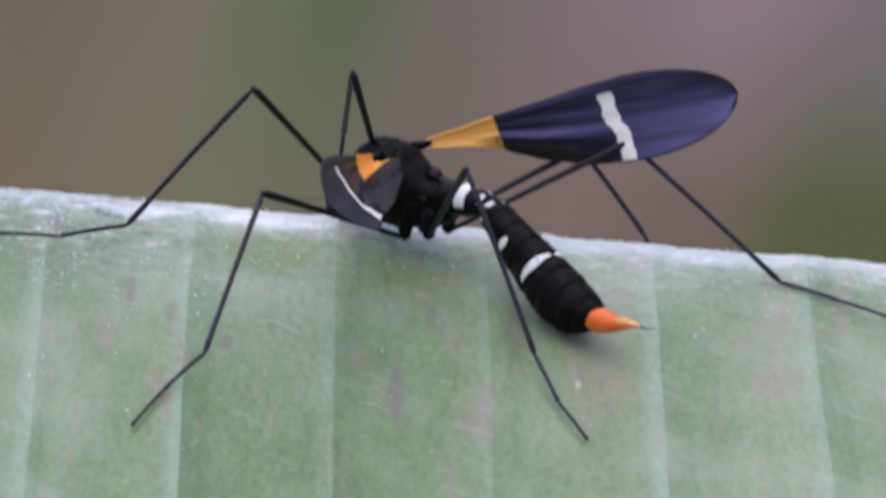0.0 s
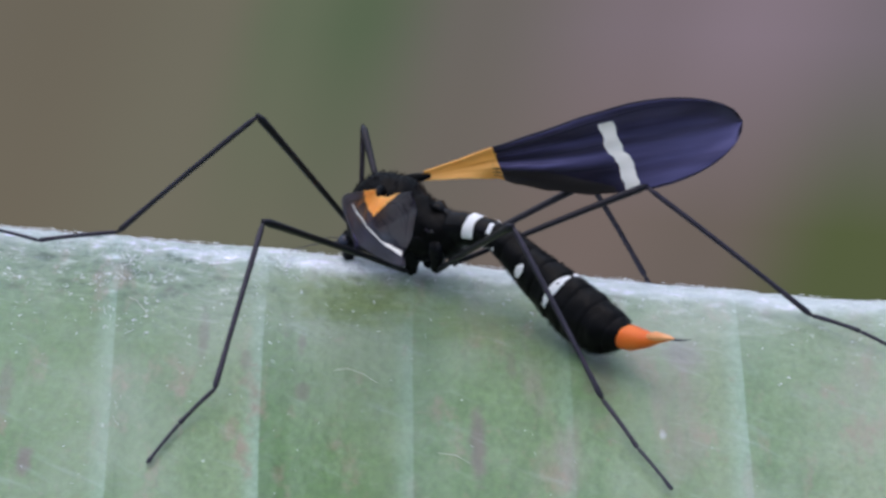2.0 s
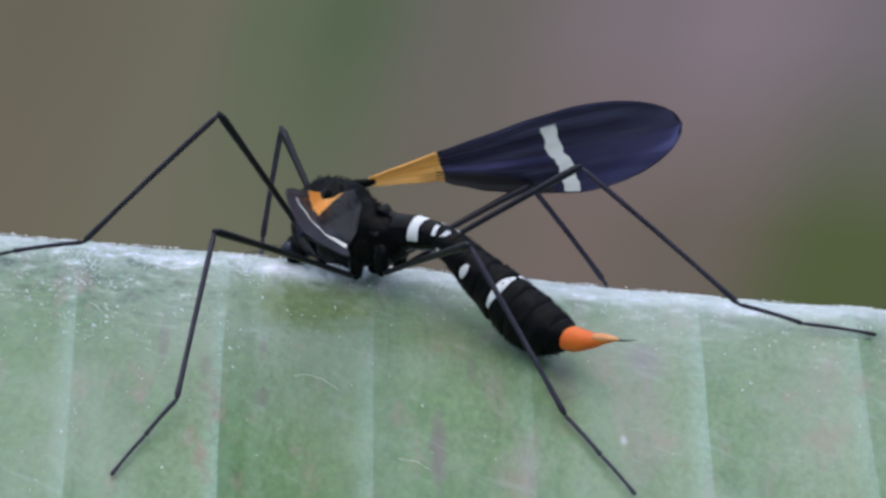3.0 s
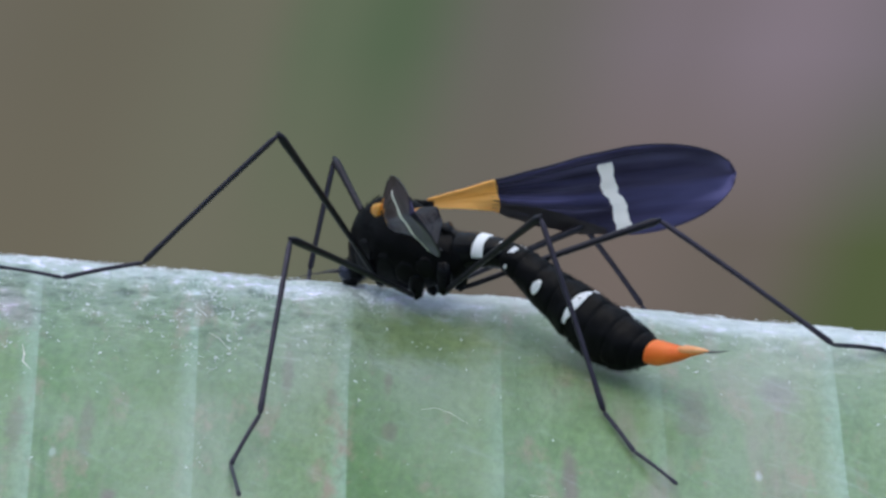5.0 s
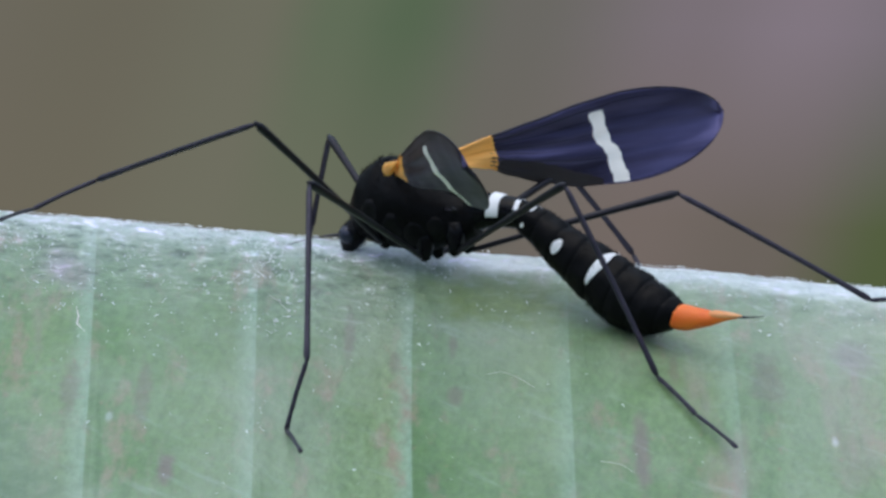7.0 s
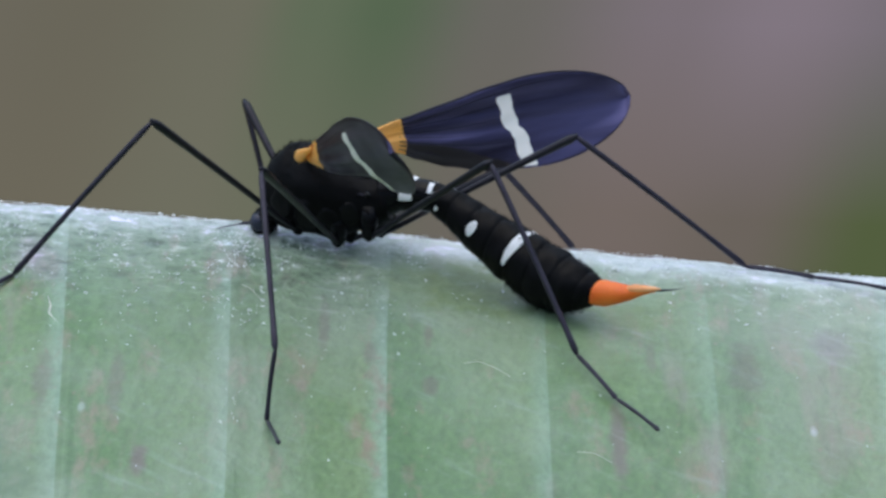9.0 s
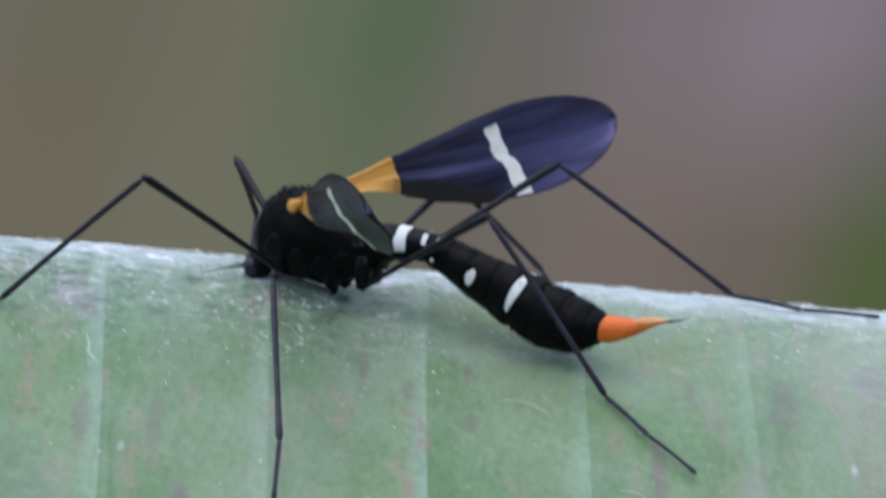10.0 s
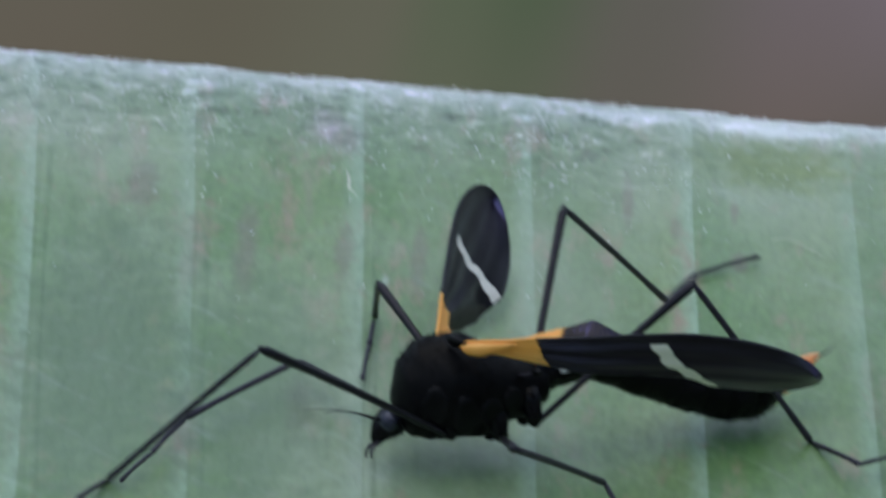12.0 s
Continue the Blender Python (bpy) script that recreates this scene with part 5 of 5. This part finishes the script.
    step(('right', 'mid'), 9.5, 0.88, 4.41, 3.02, 5.42, 3.17, -1.08, 7.14, 1.96, -3.82, 8.14, 4.39, -6.17)
    step(('right', 'mid'), 10, -0.68, 3.12, 3.87, 3.56, 3.52, -0.69, 5.00, 1.98, -3.41, 6.04, 4.40, -5.76)
    step(('right', 'mid'), 10.2, -1.48, 3.51, 3.67, 1.22, 6.04, -1.35, 2.47, 3.19, -2.84, 3.59, 5.23, -5.49)
    step(('right', 'mid'), 10.4, -2.87, 1.43, 2.51, 0.28, 4.64, -1.81, 1.37, 1.83, -3.47, 2.46, 3.88, -6.12)
    step(('right', 'mid'), 10.5, -3.70, -1.37, 4.15, -2.66, 2.46, -0.65, -2.12, 4.32, -3.51, -1.85, 6.27, -6.43)
    step(('right', 'mid'), 10.7, -5.27, -2.08, 2.63, -4.52, 1.79, -2.20, -4.27, 3.64, -5.09, -4.01, 6.08, -7.62)
    step(('right', 'mid'), 10.9, -9.96, -9.29, 7.09, -10.02, -6.45, 1.52, -9.86, -9.85, 0.96, -9.65, -13.29, 0.23)
    step(('right', 'mid'), 11, -9.79, -8.37, 7.04, -10.03, -4.96, 1.82, -9.95, -8.34, 1.15, -9.87, -11.83, 0.68)
    step(('right', 'mid'), 11.2, -9.61, -8.82, 5.62, -9.91, -4.08, 1.59, -9.84, -7.47, 0.88, -9.76, -10.95, 0.26)
    step(('right', 'mid'), 11.3, -8.91, -11.05, 4.40, -10.31, -6.02, 1.02, -10.53, -9.46, 0.74, -10.69, -12.93, 0.12)
    step(('right', 'mid'), 11.5, -12.35, -15.77, 5.25, -13.45, -11.89, 0.49, -13.85, -15.31, 0.28, -14.25, -18.79, -0.11)
    step(('right', 'mid'), 11.7, -14.25, -21.82, 3.46, -15.55, -17.41, -0.66, -15.67, -20.87, -0.66, -15.82, -24.38, -0.56)
    step(('right', 'mid'), 12, -15.08, -29.40, 1.98, -15.50, -24.52, -1.78, -15.64, -27.97, -1.75, -15.77, -31.49, -1.62)
    step(('right', 'hind'), 0, 19.86, -2.67, 4.50, 27.34, -5.04, -2.21, 30.15, -6.55, -2.61, 32.62, -9.14, -2.57)
    step(('right', 'hind'), 0.5, 18.81, -3.32, 3.44, 27.25, -5.11, -2.23, 29.66, -7.23, -2.26, 32.16, -9.79, -2.24)
    step(('right', 'hind'), 1, 18.23, -4.28, 2.97, 26.98, -6.30, -2.10, 30.16, -6.31, -2.63, 32.93, -8.59, -2.59)
    step(('right', 'hind'), 1.5, 17.19, -2.97, 4.63, 25.05, -5.60, -1.57, 28.27, -6.18, -2.37, 31.80, -7.01, -2.98)
    step(('right', 'hind'), 2, 16.69, -2.27, 4.37, 24.71, -4.17, -1.82, 26.92, -6.50, -1.67, 29.82, -8.36, -2.69)
    step(('right', 'hind'), 2.5, 15.91, -4.09, 4.25, 24.21, -6.98, -1.20, 26.75, -5.27, -2.21, 29.06, -8.01, -2.55)
    step(('right', 'hind'), 3, 15.33, -1.77, 5.49, 23.09, -3.93, -0.97, 26.24, -4.36, -1.83, 29.83, -4.78, -2.35)
    step(('right', 'hind'), 3.5, 14.69, -1.56, 4.59, 22.92, -3.10, -1.46, 25.18, -5.38, -1.26, 28.03, -7.30, -2.34)
    step(('right', 'hind'), 5.5, 12.72, -2.50, 4.44, 20.89, -6.05, -0.68, 22.84, -3.65, -1.60, 25.21, -6.33, -1.94)
    step(('right', 'hind'), 6, 12.64, -1.38, 4.30, 20.96, -3.35, -1.40, 22.46, -6.15, -0.87, 25.40, -4.32, -1.87)
    step(('right', 'hind'), 6.5, 11.39, -1.69, 4.70, 19.45, -5.57, -0.34, 21.33, -3.15, -1.35, 24.24, -1.04, -1.58)
    step(('right', 'hind'), 7, 10.42, -3.13, 4.01, 19.40, -5.14, -0.58, 21.50, -2.80, -1.30, 24.26, -0.47, -1.56)
    step(('right', 'hind'), 9, 6.79, -2.38, 5.94, 14.71, -1.81, -0.56, 17.89, -2.23, -0.94, 21.14, -3.76, -0.99)
    step(('right', 'hind'), 9.5, 6.28, -2.93, 5.69, 14.61, -3.02, -0.30, 17.64, -4.15, -0.50, 20.59, -2.22, -1.19)
    step(('right', 'hind'), 10, 4.23, -1.71, 6.20, 12.33, -2.01, -0.13, 15.54, -2.34, -0.70, 19.17, -2.63, -0.96)
    step(('right', 'hind'), 10.2, 3.87, -2.11, 6.23, 11.99, -1.94, -0.08, 15.04, -2.91, -0.48, 18.61, -2.65, -0.88)
    step(('right', 'hind'), 10.4, 2.59, -3.11, 5.39, 11.26, -2.23, -0.07, 13.84, -4.15, 0.05, 17.19, -2.99, -0.57)
    step(('right', 'hind'), 10.5, 2.33, -5.22, 5.32, 11.42, -5.14, 0.63, 13.76, -3.09, -0.17, 16.54, -0.95, -0.93)
    step(('right', 'hind'), 10.7, 1.06, -5.60, 4.91, 9.73, -3.52, -0.14, 12.57, -2.05, -0.45, 15.75, -0.46, -0.96)
    step(('right', 'hind'), 10.9, -0.57, -8.51, 3.57, 8.39, -6.28, -0.84, 11.54, -5.84, -0.09, 14.29, -3.56, -0.54)
    step(('right', 'hind'), 11, -0.69, -7.30, 3.00, 8.53, -5.84, -1.01, 11.58, -5.24, -0.14, 14.31, -2.97, -0.68)
    step(('right', 'hind'), 11.2, -0.56, -9.37, 2.03, 8.64, -6.11, -0.96, 11.76, -5.81, 0.09, 14.16, -3.19, -0.47)
    step(('right', 'hind'), 11.3, -0.67, -15.21, 5.34, 5.72, -10.96, -1.36, 8.69, -9.83, -1.43, 11.06, -7.26, -0.59)
    step(('right', 'hind'), 11.5, -2.85, -16.92, 4.79, 4.26, -14.01, -1.82, 6.68, -11.95, -1.64, 9.49, -9.76, -1.24)
    step(('right', 'hind'), 11.7, -5.31, -20.48, 4.42, 1.24, -15.51, -1.60, 3.93, -13.80, -1.41, 6.62, -11.45, -1.41)
    step(('right', 'hind'), 12, -7.54, -27.98, 4.85, -3.14, -21.22, -1.43, -1.89, -18.30, -1.62, 0.79, -15.96, -1.73)
    times = [i / 10 for i in range(121)]
    body_rows, wing_l, wing_r, abd = [], [], [], []
    pieces = {k: [[], [], [], []] for k in LEGS}
    for t in times:
        b = glide(BODY, t)
        place = Matrix.Translation(Vector(b[0:3]) * MM) @ quat(b[3:7]).to_matrix().to_4x4()
        body_rows.append((t, place))
        wing_l.append((t, Matrix.Translation(WING_ROOT * MM) @ quat(b[7:11]).to_matrix().to_4x4()))
        wing_r.append((t, Matrix.Translation(Vector((WING_ROOT.x, -WING_ROOT.y, WING_ROOT.z)) * MM) @ quat(b[11:15]).to_matrix().to_4x4()))
        abd.append((t, Matrix.Translation(KINK * MM) @ quat(b[15:19]).to_matrix().to_4x4()))
        back = place.inverted()
        for key, (lengths, _) in LEGS.items():
            side = 1 if key[0] == "left" else -1
            h = HIPS[key[1]]
            a = Vector((h.x, h.y * side, h.z))
            p = glide(STEPS[key], t)
            for j in range(3, 12, 3):
                q = on_leaf(Vector(p[j:j + 3]))
                p[j:j + 3] = q
            for j in range(4):
                goal = (back @ (Vector(p[3 * j:3 * j + 3]) * MM)) / MM
                d = (goal - a).normalized()
                pieces[key][j].append((t, Matrix.Translation(a * MM) @ d.to_track_quat("X", "Z").to_matrix().to_4x4()))
                a = a + d * lengths[j]
    walk(fly, body_rows)
    # the head hangs down to the leaf and lifts as the fly starts to walk
    walk(head, [(t, pose(*(NECK * MM), 0, nod, 0)) for t, nod in ((0, 30), (1, 34), (2, 36), (3.7, 36), (5.3, 36), (7.2, 37), (8.8, 38), (10.2, 36), (10.4, 20), (10.5, 6), (11, 0), (12, 4))])
    walk(left_wing, wing_l)
    walk(right_wing, wing_r)
    walk(abdomen, abd)
    for key, (lengths, parts) in LEGS.items():
        for j in range(4):
            walk(parts[j], pieces[key][j])


motions()
